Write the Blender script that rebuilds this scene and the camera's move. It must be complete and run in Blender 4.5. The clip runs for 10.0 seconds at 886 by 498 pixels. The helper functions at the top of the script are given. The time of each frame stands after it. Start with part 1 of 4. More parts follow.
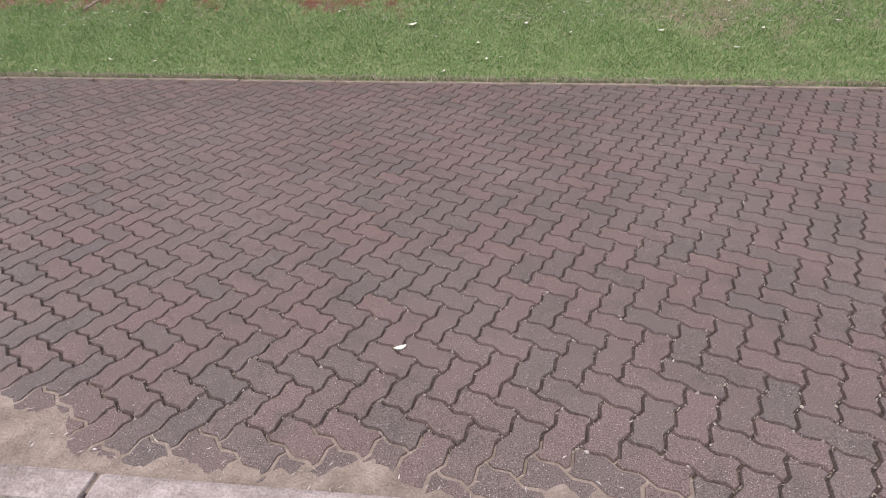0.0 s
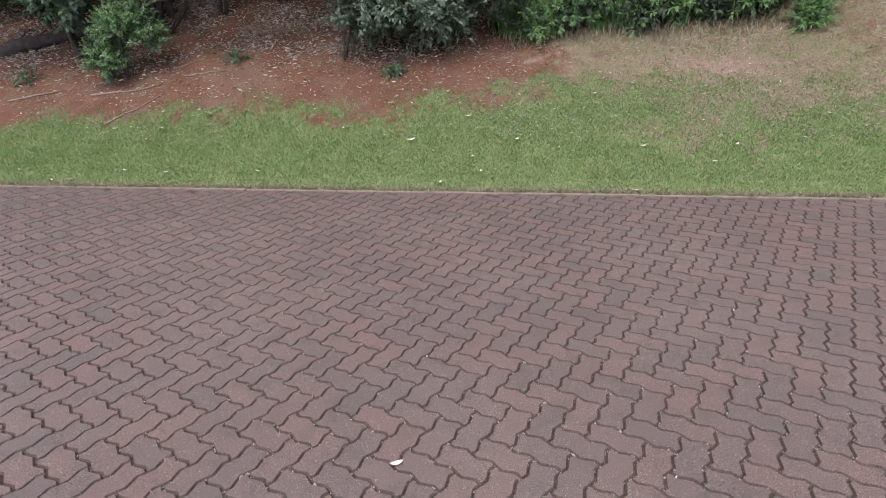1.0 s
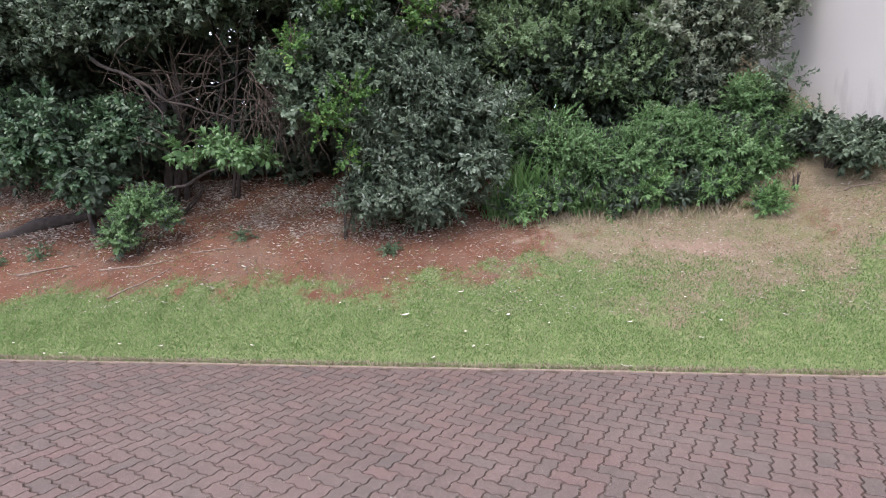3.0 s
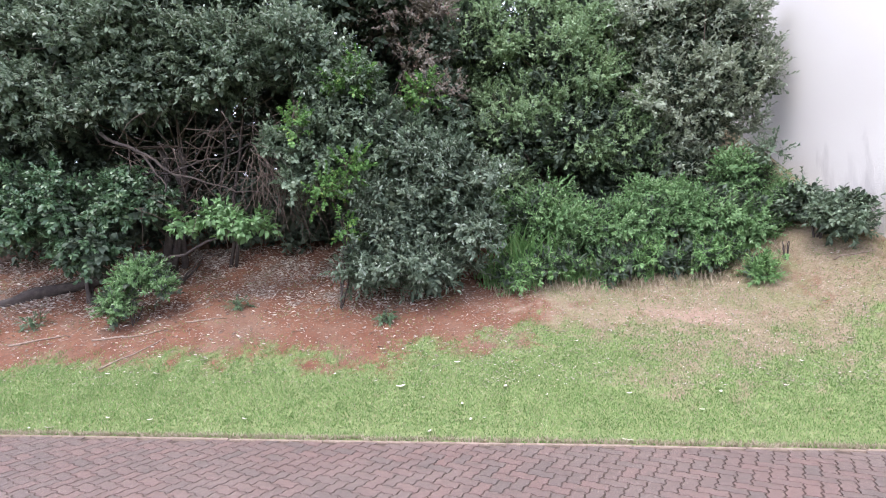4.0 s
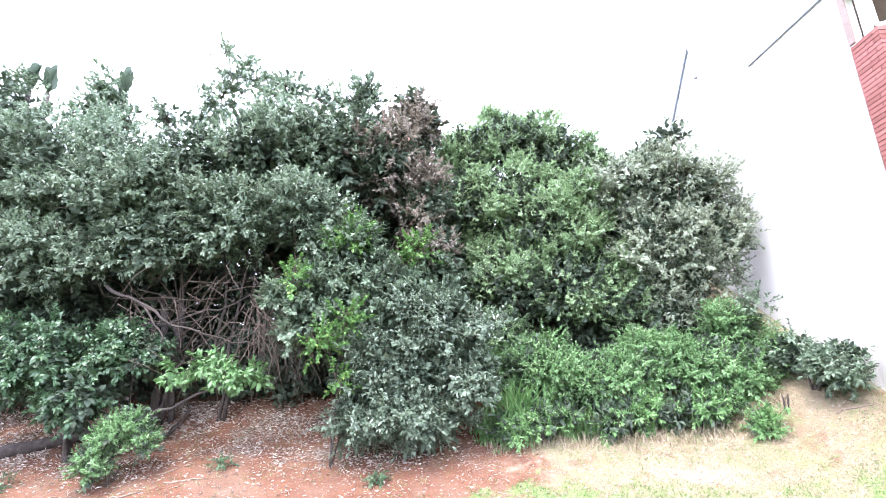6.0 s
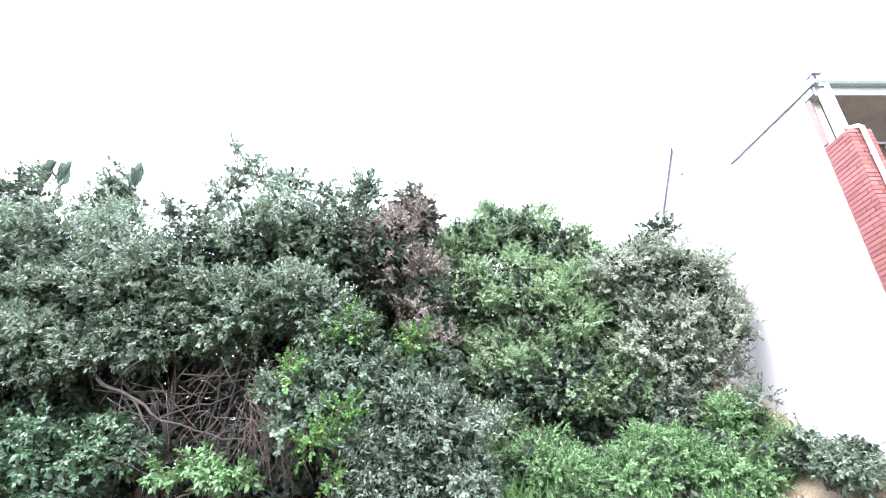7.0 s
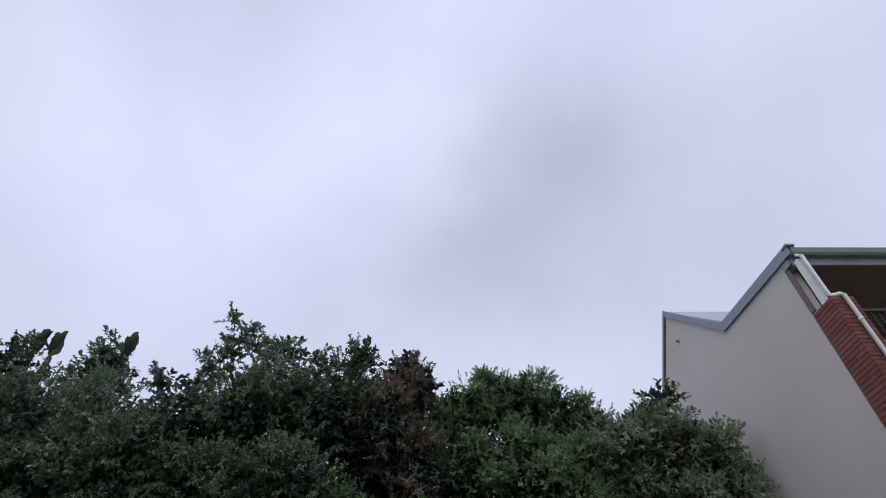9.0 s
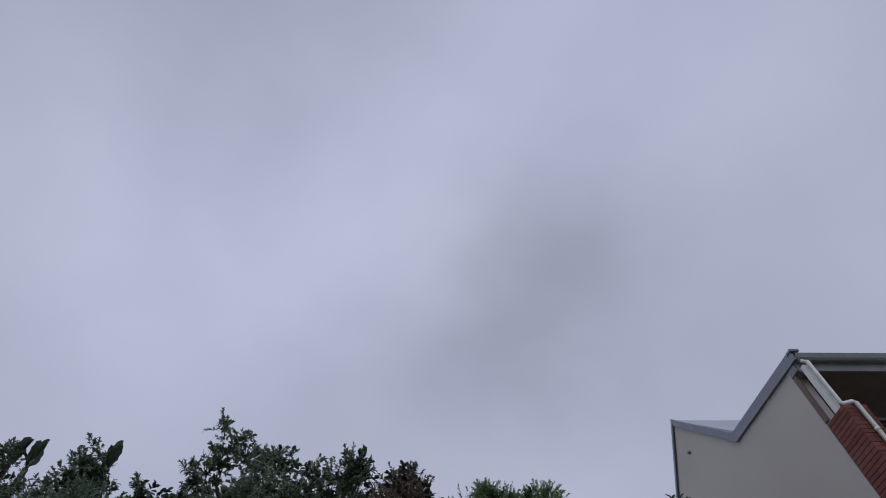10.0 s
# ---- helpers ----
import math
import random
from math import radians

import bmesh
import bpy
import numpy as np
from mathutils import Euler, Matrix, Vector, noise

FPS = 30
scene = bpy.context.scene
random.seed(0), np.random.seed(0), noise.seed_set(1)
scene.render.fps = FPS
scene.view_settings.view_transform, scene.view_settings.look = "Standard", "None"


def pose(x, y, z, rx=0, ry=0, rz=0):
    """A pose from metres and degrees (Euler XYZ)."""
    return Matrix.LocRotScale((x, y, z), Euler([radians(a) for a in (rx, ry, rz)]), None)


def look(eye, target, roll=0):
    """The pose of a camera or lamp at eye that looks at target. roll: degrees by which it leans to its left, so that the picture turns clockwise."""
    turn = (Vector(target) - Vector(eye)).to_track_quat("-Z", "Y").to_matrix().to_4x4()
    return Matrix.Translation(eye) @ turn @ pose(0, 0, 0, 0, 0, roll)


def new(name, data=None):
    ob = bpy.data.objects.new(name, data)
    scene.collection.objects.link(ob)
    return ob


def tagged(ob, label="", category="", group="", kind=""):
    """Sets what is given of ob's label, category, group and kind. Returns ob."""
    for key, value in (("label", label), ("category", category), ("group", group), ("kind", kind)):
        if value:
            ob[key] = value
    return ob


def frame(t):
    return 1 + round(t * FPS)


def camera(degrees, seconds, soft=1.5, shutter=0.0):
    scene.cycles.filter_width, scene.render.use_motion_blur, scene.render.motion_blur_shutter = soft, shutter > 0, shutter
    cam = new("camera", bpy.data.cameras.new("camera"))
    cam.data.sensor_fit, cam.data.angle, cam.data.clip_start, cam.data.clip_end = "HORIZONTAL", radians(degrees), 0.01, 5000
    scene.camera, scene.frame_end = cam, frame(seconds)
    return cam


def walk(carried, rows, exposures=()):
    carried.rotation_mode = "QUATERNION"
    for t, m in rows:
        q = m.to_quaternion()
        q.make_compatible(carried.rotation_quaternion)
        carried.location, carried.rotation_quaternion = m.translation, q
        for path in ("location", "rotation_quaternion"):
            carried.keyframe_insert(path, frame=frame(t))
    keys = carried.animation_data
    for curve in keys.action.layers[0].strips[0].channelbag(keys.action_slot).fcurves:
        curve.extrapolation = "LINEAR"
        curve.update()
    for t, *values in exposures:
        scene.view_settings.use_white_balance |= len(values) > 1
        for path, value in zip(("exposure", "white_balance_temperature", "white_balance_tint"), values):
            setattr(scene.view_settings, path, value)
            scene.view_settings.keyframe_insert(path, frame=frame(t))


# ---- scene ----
# camera and walk: a hand-held phone that tilts from the paving up to the sky
cam = camera(79.35, 10.0, soft=1.0)
PATH = [
    (0.0, pose(0.000, 0.000, 1.530, 56.04, 1.80, 0.00)),
    (0.5, pose(-0.002, -0.017, 1.569, 61.08, 1.78, -0.18)),
    (1.0, pose(-0.003, -0.033, 1.606, 66.61, 1.60, -0.36)),
    (1.5, pose(-0.003, -0.050, 1.641, 71.89, 1.48, -0.48)),
    (2.0, pose(-0.002, -0.067, 1.674, 76.67, 1.36, -0.68)),
    (2.5, pose(-0.001, -0.085, 1.704, 80.60, 1.31, -0.84)),
    (4.0, pose(0.008, -0.153, 1.781, 91.21, 1.39, -1.35)),
    (4.5, pose(0.012, -0.181, 1.801, 94.86, 1.43, -1.47)),
    (5.0, pose(0.016, -0.214, 1.819, 98.68, 1.51, -1.55)),
    (6.5, pose(0.050, -0.345, 1.846, 111.32, 1.36, -1.74)),
    (7.0, pose(0.037, -0.385, 1.849, 116.27, 1.49, -1.90)),
    (7.5, pose(0.027, -0.412, 1.850, 120.91, 1.54, -2.08)),
    (8.0, pose(0.022, -0.416, 1.840, 125.27, 1.64, -2.24)),
    (8.5, pose(0.028, -0.418, 1.823, 129.66, 1.70, -2.34)),
    (9.0, pose(0.028, -0.422, 1.813, 134.20, 1.93, -2.12)),
    (9.5, pose(0.028, -0.438, 1.802, 139.33, 1.88, -2.22)),
    (10.0, pose(0.034, -0.455, 1.799, 145.16, 1.81, -2.25)),
]
EXPOSURES = [
    (0.0, 1.12, 6850, 11), (1.0, 1.16, 6850, 11), (2.0, 1.22, 6850, 12), (2.7, 1.40, 6800, 13), (4.0, 2.05, 6550, 13), (4.5, 2.30, 6450, 12), (5.0, 2.55, 6350, 11), (6.5, 3.20, 6350, 12),
    (7.0, 3.18, 6350, 13), (7.5, 2.85, 6400, 12), (7.8, 2.10, 6500, 12), (8.0, 1.18, 6500, 12), (8.15, 0.60, 6500, 12), (8.3, 0.18, 6500, 12), (8.6, -0.12, 6500, 12), (9.0, -0.42, 6500, 11), (9.5, -0.72, 6450, 10), (10.0, -1.04, 6450, 10),
]
walk(cam, PATH, EXPOSURES)

# ---------------------------------------------------------------- world and sun: overcast
SUN_EL, SUN_AZ = radians(62), radians(-150)
world = bpy.data.worlds.new("overcast_sky")
scene.world = world
world.use_nodes = True
wn, wl = world.node_tree.nodes, world.node_tree.links
wn.clear()
w_out = wn.new("ShaderNodeOutputWorld")
w_bg = wn.new("ShaderNodeBackground")
w_sky = wn.new("ShaderNodeTexSky")
w_sky.sky_type, w_sky.sun_disc = "NISHITA", False
w_sky.sun_elevation, w_sky.sun_rotation = SUN_EL, SUN_AZ
w_dim = wn.new("ShaderNodeVectorMath")
w_dim.operation = "SCALE"
w_dim.inputs["Scale"].default_value = 0.08
w_co = wn.new("ShaderNodeTexCoord")
w_map = wn.new("ShaderNodeMapping")
w_map.inputs["Scale"].default_value = (1.0, 1.0, 1.3)
w_map.inputs["Location"].default_value = (0.35, 0.1, 0.6)
w_n1 = wn.new("ShaderNodeTexNoise")
w_n1.inputs["Scale"].default_value = 2.3
w_n1.inputs["Detail"].default_value = 4.0
w_n1.inputs["Roughness"].default_value = 0.42
w_ramp = wn.new("ShaderNodeValToRGB")
w_ramp.color_ramp.elements[0].position = 0.30
w_ramp.color_ramp.elements[0].color = (0.79, 0.85, 1.11, 1)
w_ramp.color_ramp.elements[1].position = 0.72
w_ramp.color_ramp.elements[1].color = (0.97, 1.03, 1.31, 1)
w_n2 = wn.new("ShaderNodeTexNoise")
w_n2.inputs["Scale"].default_value = 1.6
w_n2.inputs["Detail"].default_value = 5.0
w_n2.inputs["Roughness"].default_value = 0.5


def cloud_bank(colour, azimuth, elevation, size, gain):
    """A wide soft bank of thicker or thinner cloud round one direction, its edge broken by noise."""
    az, el = radians(azimuth), radians(elevation)
    bent_way = wn.new("ShaderNodeVectorMath")
    bent_way.operation = "MULTIPLY_ADD"
    wl.new(w_n2.outputs["Color"], bent_way.inputs[0])
    bent_way.inputs[1].default_value = (0.55, 0.55, 0.55)
    wl.new(w_co.outputs["Generated"], bent_way.inputs[2])
    gap = wn.new("ShaderNodeVectorMath")
    gap.operation = "DISTANCE"
    wl.new(bent_way.outputs["Vector"], gap.inputs[0])
    gap.inputs[1].default_value = (math.sin(az) * math.cos(el) + 0.275, math.cos(az) * math.cos(el) + 0.275, math.sin(el) + 0.275)
    fade = wn.new("ShaderNodeMapRange")
    fade.interpolation_type = "SMOOTHSTEP"
    fade.inputs["From Min"].default_value, fade.inputs["From Max"].default_value = 0.0, size
    fade.inputs["To Min"].default_value, fade.inputs["To Max"].default_value = gain, 1.0
    wl.new(gap.outputs["Value"], fade.inputs["Value"])
    scaled = wn.new("ShaderNodeVectorMath")
    scaled.operation = "SCALE"
    wl.new(colour, scaled.inputs[0])
    wl.new(fade.outputs["Result"], scaled.inputs["Scale"])
    return scaled.outputs["Vector"]


w_mix = wn.new("ShaderNodeMix")
w_mix.data_type = "RGBA"
w_mix.inputs["Factor"].default_value = 0.9
wl.new(w_co.outputs["Generated"], w_map.inputs["Vector"])
wl.new(w_map.outputs["Vector"], w_n1.inputs["Vector"])
wl.new(w_n1.outputs["Fac"], w_ramp.inputs["Fac"])
wl.new(w_sky.outputs["Color"], w_dim.inputs[0])
wl.new(w_dim.outputs["Vector"], w_mix.inputs["A"])
wl.new(w_co.outputs["Generated"], w_n2.inputs["Vector"])
w_cloud = w_ramp.outputs["Color"]
for bank in ((-35, 52, 0.50, 1.22), (19, 45, 0.30, 0.80), (0, 72, 0.40, 1.16), (55, 66, 0.45, 1.12), (-75, 70, 0.6, 0.88), (10, 15, 0.5, 1.06)):
    w_cloud = cloud_bank(w_cloud, *bank)
wl.new(w_cloud, w_mix.inputs["B"])
wl.new(w_mix.outputs["Result"], w_bg.inputs["Color"])
w_bg.inputs["Strength"].default_value = 1.0
wl.new(w_bg.outputs["Background"], w_out.inputs["Surface"])

sun = new("sun", bpy.data.lights.new("sun", "SUN"))
sun.data.energy, sun.data.angle, sun.data.color = 1.2, radians(35), (1.0, 0.97, 0.93)
sun_way = Vector((math.sin(SUN_AZ) * math.cos(SUN_EL), math.cos(SUN_AZ) * math.cos(SUN_EL), math.sin(SUN_EL)))
sun.matrix_world = look(sun_way * 30, (0, 0, 0))


# ---------------------------------------------------------------- materials
def node_material(name, rough=0.8, metallic=0.0, spec=0.4):
    m = bpy.data.materials.new(name)
    m.use_nodes = True
    n, l = m.node_tree.nodes, m.node_tree.links
    b = n["Principled BSDF"]
    b.inputs["Roughness"].default_value = rough
    b.inputs["Metallic"].default_value = metallic
    b.inputs["Specular IOR Level"].default_value = spec
    return m, n, l, b


def rgb_mix(n, l, fac, a, b, mode="MIX"):
    x = n.new("ShaderNodeMix")
    x.data_type, x.blend_type = "RGBA", mode
    for key, v in (("Factor", fac), ("A", a), ("B", b)):
        if isinstance(v, (int, float)):
            x.inputs[key].default_value = v
        elif isinstance(v, tuple):
            x.inputs[key].default_value = (*v, 1)
        else:
            l.new(v, x.inputs[key])
    return x.outputs["Result"]


def ramp(n, l, src, lo, hi, a=0.0, b=1.0):
    r = n.new("ShaderNodeMapRange")
    r.inputs["From Min"].default_value, r.inputs["From Max"].default_value = lo, hi
    r.inputs["To Min"].default_value, r.inputs["To Max"].default_value = a, b
    l.new(src, r.inputs["Value"])
    return r.outputs["Result"]


def tex_noise(n, l, scale, detail=4.0, rough=0.55, world_space=True):
    t = n.new("ShaderNodeTexNoise")
    t.inputs["Scale"].default_value, t.inputs["Detail"].default_value, t.inputs["Roughness"].default_value = scale, detail, rough
    if world_space:
        g = n.new("ShaderNodeNewGeometry")
        l.new(g.outputs["Position"], t.inputs["Vector"])
    return t.outputs["Fac"]


def add_bump(n, l, b, src, strength, distance):
    u = n.new("ShaderNodeBump")
    u.inputs["Strength"].default_value, u.inputs["Distance"].default_value = strength, distance
    l.new(src, u.inputs["Height"])
    l.new(u.outputs["Normal"], b.inputs["Normal"])


def mottled(name, c1, c2, scale, rough=0.85, fine=80.0, bump=0.3, dist=0.004, spec=0.3, metallic=0.0, c3=None):
    m, n, l, b = node_material(name, rough, metallic, spec)
    f1 = tex_noise(n, l, scale)
    f2 = tex_noise(n, l, fine, 3.0)
    col = rgb_mix(n, l, ramp(n, l, f1, 0.3, 0.7), c1, c2)
    if c3:
        col = rgb_mix(n, l, ramp(n, l, tex_noise(n, l, scale * 0.31), 0.5, 0.72), col, c3)
    col = rgb_mix(n, l, 0.35, col, rgb_mix(n, l, ramp(n, l, f2, 0.3, 0.7), (0.25, 0.25, 0.25), (0.75, 0.75, 0.75)), "OVERLAY")
    l.new(col, b.inputs["Base Color"])
    add_bump(n, l, b, f2, bump, dist)
    return m


def paver_material():
    m, n, l, b = node_material("purple_brown_concrete_paver", 0.78, 0.0, 0.35)
    g = n.new("ShaderNodeNewGeometry")
    o = n.new("ShaderNodeObjectInfo")
    add = n.new("ShaderNodeMath")
    add.operation = "ADD"
    l.new(g.outputs["Random Per Island"], add.inputs[0])
    l.new(o.outputs["Random"], add.inputs[1])
    fr = n.new("ShaderNodeMath")
    fr.operation = "FRACT"
    l.new(add.outputs[0], fr.inputs[0])
    col = rgb_mix(n, l, ramp(n, l, fr.outputs[0], 0.0, 1.0), (0.118, 0.075, 0.064), (0.088, 0.067, 0.058))
    col = rgb_mix(n, l, ramp(n, l, tex_noise(n, l, 0.9), 0.42, 0.7, 0.0, 0.7), col, (0.125, 0.092, 0.078))
    col = rgb_mix(n, l, ramp(n, l, tex_noise(n, l, 7.0, 5.0), 0.52, 0.74, 0.0, 0.75), col, (0.070, 0.055, 0.046))
    grain = tex_noise(n, l, 210.0, 3.0, 0.7)
    col = rgb_mix(n, l, 0.7, col, rgb_mix(n, l, ramp(n, l, grain, 0.38, 0.62), (0.12, 0.12, 0.12), (0.88, 0.88, 0.88)), "OVERLAY")
    v = n.new("ShaderNodeTexVoronoi")
    v.inputs["Scale"].default_value = 150.0
    l.new(g.outputs["Position"], v.inputs["Vector"])
    grit = ramp(n, l, v.outputs["Distance"], 0.16, 0.27, 1.0, 0.0)
    pick = n.new("ShaderNodeSeparateColor")
    l.new(v.outputs["Color"], pick.inputs["Color"])
    gate = n.new("ShaderNodeMath")
    gate.operation = "MULTIPLY"
    l.new(grit, gate.inputs[0])
    l.new(ramp(n, l, pick.outputs["Red"], 0.70, 0.86), gate.inputs[1])
    col = rgb_mix(n, l, gate.outputs[0], col, (0.38, 0.33, 0.29))
    l.new(col, b.inputs["Base Color"])
    add_bump(n, l, b, grain, 0.5, 0.003)
    return m


def leaf_material(name, c1, c2, c3, rough=0.42, spec=0.5, through_light=0.25, patch=1.1, amount=0.45):
    m, n, l, b = node_material(name, rough, 0.0, spec)
    g = n.new("ShaderNodeNewGeometry")
    col = rgb_mix(n, l, ramp(n, l, g.outputs["Random Per Island"], 0.0, 0.75), c1, c2)
    col = rgb_mix(n, l, ramp(n, l, g.outputs["Random Per Island"], 0.86, 1.0), col, c3)
    col = rgb_mix(n, l, ramp(n, l, tex_noise(n, l, patch, 3.0), 0.35, 0.68, 0.0, amount), col, c1)
    l.new(col, b.inputs["Base Color"])
    t = n.new("ShaderNodeBsdfTranslucent")
    l.new(col, t.inputs["Color"])
    mx = n.new("ShaderNodeMixShader")
    mx.inputs["Fac"].default_value = through_light
    l.new(b.outputs["BSDF"], mx.inputs[1])
    l.new(t.outputs["BSDF"], mx.inputs[2])
    l.new(mx.outputs["Shader"], n["Material Output"].inputs["Surface"])
    return m


def plain_noise(n, l, scale):
    return ramp(n, l, tex_noise(n, l, scale, 5.0, 0.6), 0.3, 0.7)


def ground_material():
    """Red soil under the trees, tan thatch on the open slope, green turf by the road; the sheet's own attributes say which lies where."""
    m, n, l, b = node_material("bank_soil_and_turf", 0.95, 0.0, 0.15)

    def cover(name, scale, soft):
        at = n.new("ShaderNodeAttribute")
        at.attribute_name = name
        add = n.new("ShaderNodeMath")
        add.operation = "MULTIPLY_ADD"
        l.new(plain_noise(n, l, scale), add.inputs[0])
        add.inputs[1].default_value = 0.8
        l.new(at.outputs["Fac"], add.inputs[2])
        return ramp(n, l, add.outputs[0], 0.90 - soft, 0.90 + soft)

    red = rgb_mix(n, l, plain_noise(n, l, 3.0), (0.110, 0.043, 0.025), (0.174, 0.082, 0.050))
    red = rgb_mix(n, l, ramp(n, l, tex_noise(n, l, 1.3), 0.5, 0.7, 0.0, 0.8), red, (0.180, 0.122, 0.088))
    red = rgb_mix(n, l, ramp(n, l, tex_noise(n, l, 28.0, 5.0, 0.7), 0.42, 0.62, 0.0, 0.7), red, (0.085, 0.050, 0.037))
    tan = rgb_mix(n, l, plain_noise(n, l, 9.0), (0.165, 0.120, 0.082), (0.255, 0.195, 0.140))
    tan = rgb_mix(n, l, ramp(n, l, tex_noise(n, l, 33.0, 5.0, 0.7), 0.45, 0.62, 0.0, 0.8), tan, (0.115, 0.105, 0.052))
    tan = rgb_mix(n, l, ramp(n, l, tex_noise(n, l, 2.3, 5.0), 0.50, 0.66, 0.0, 0.7), tan, (0.135, 0.135, 0.062))
    pink = rgb_mix(n, l, plain_noise(n, l, 12.0), (0.190, 0.128, 0.095), (0.255, 0.182, 0.138))
    turf = rgb_mix(n, l, plain_noise(n, l, 14.0), (0.102, 0.136, 0.052), (0.185, 0.210, 0.092))
    col = rgb_mix(n, l, cover("bare_soil", 11.0, 0.25), turf, red)
    col = rgb_mix(n, l, cover("dry_thatch", 5.0, 0.28), col, tan)
    col = rgb_mix(n, l, cover("pale_soil", 7.0, 0.25), col, pink)
    l.new(col, b.inputs["Base Color"])
    add_bump(n, l, b, tex_noise(n, l, 45.0, 4.0), 0.8, 0.025)
    return m


M_PAVER = paver_material()
M_JOINT = mottled("dark_joint_sand", (0.026, 0.017, 0.013), (0.078, 0.055, 0.043), 70.0, 0.95, 140.0, c3=(0.120, 0.090, 0.072))
M_SAND = mottled("pale_pinkish_washed_sand", (0.165, 0.122, 0.092), (0.265, 0.205, 0.162), 13.0, 0.95, 110.0, 0.9, 0.008, c3=(0.115, 0.088, 0.066))
M_GRIT = leaf_material("pale_grit", (0.26, 0.21, 0.17), (0.42, 0.36, 0.30), (0.66, 0.62, 0.56), 0.9, 0.2, 0.0)
M_KERB = mottled("weathered_pink_grey_concrete", (0.20, 0.155, 0.135), (0.34, 0.28, 0.25), 18.0, 0.9, 90.0, 1.0, 0.010, c3=(0.15, 0.12, 0.095))
M_GROUND = ground_material()
M_GRASS = leaf_material("green_lawn_grass", (0.078, 0.153, 0.038), (0.202, 0.308, 0.100), (0.46, 0.44, 0.29), 0.6, 0.3, 0.3, 3.1, 0.75)
M_DRY = leaf_material("dry_straw_grass", (0.25, 0.205, 0.145), (0.36, 0.305, 0.22), (0.16, 0.19, 0.08), 0.8, 0.2, 0.2)
M_LITTER = leaf_material("dead_leaf_litter", (0.17, 0.125, 0.098), (0.44, 0.380, 0.330), (0.70, 0.66, 0.60), 0.75, 0.25, 0.1)
M_FALLEN = mottled("pale_cream_dead_leaf", (0.47, 0.44, 0.35), (0.56, 0.52, 0.43), 30.0, 0.6, 200.0)
M_SILVER = leaf_material("silver_grey_green_leaf", (0.080, 0.120, 0.074), (0.235, 0.295, 0.205), (0.50, 0.55, 0.45), 0.50, 0.45, 0.40, 0.9, 0.6)
M_RED = leaf_material("reddish_brown_ageing_leaf", (0.150, 0.124, 0.104), (0.225, 0.200, 0.160), (0.33, 0.200, 0.170), 0.55, 0.35, 0.40)
M_DEEP = leaf_material("deep_green_leaf", (0.080, 0.120, 0.072), (0.190, 0.250, 0.168), (0.35, 0.41, 0.31), 0.5, 0.4, 0.35)
M_VINE = leaf_material("bright_green_creeper_leaf", (0.065, 0.150, 0.036), (0.120, 0.235, 0.066), (0.26, 0.34, 0.10), 0.5, 0.35, 0.35)
M_GREEN = leaf_material("mid_green_leaf", (0.150, 0.232, 0.116), (0.275, 0.380, 0.200), (0.42, 0.51, 0.31), 0.50, 0.4, 0.42, 0.8, 0.55)
M_OLIVE = leaf_material("olive_grey_leaf", (0.175, 0.208, 0.142), (0.345, 0.385, 0.290), (0.52, 0.55, 0.47), 0.52, 0.4, 0.40)
M_WEED = leaf_material("fresh_green_weed_leaf", (0.090, 0.190, 0.062), (0.185, 0.320, 0.120), (0.33, 0.43, 0.21), 0.55, 0.35, 0.3)
M_BROAD = leaf_material("glossy_broad_green_leaf", (0.042, 0.090, 0.042), (0.092, 0.155, 0.078), (0.19, 0.27, 0.14), 0.38, 0.5, 0.25)
M_GREY = leaf_material("grey_green_bush_leaf", (0.066, 0.100, 0.060), (0.178, 0.226, 0.160), (0.42, 0.47, 0.39), 0.50, 0.45, 0.3)
M_HERB = leaf_material("cool_green_herb_leaf", (0.088, 0.175, 0.064), (0.195, 0.320, 0.138), (0.38, 0.47, 0.29), 0.55, 0.35, 0.3, 2.2, 0.7)
M_BRIGHT = leaf_material("fresh_broad_green_leaf", (0.080, 0.165, 0.056), (0.145, 0.255, 0.100), (0.24, 0.34, 0.17), 0.45, 0.45, 0.3)
# Leaf colour darkened to carry the shade of hollows inside and behind crowns.
M_SHADE_LEAF = leaf_material("shade_darkened_leaf", (0.050, 0.072, 0.048), (0.084, 0.112, 0.076), (0.13, 0.15, 0.10), 0.6, 0.3, 0.25)
M_BARK = mottled("grey_brown_bark", (0.036, 0.028, 0.025), (0.074, 0.059, 0.052), 14.0, 0.9, 70.0, 0.8, 0.01)
M_TWIG = mottled("dry_brown_twig", (0.044, 0.031, 0.025), (0.098, 0.070, 0.056), 20.0, 0.85, 90.0)
M_STICK = mottled("dry_grey_brown_stick", (0.15, 0.105, 0.08), (0.26, 0.20, 0.16), 25.0, 0.85, 90.0)
M_WALL = mottled("off_white_painted_plaster", (0.53, 0.497, 0.468), (0.58, 0.547, 0.518), 0.7, 0.75, 60.0, 0.05, 0.002, c3=(0.49, 0.455, 0.43))


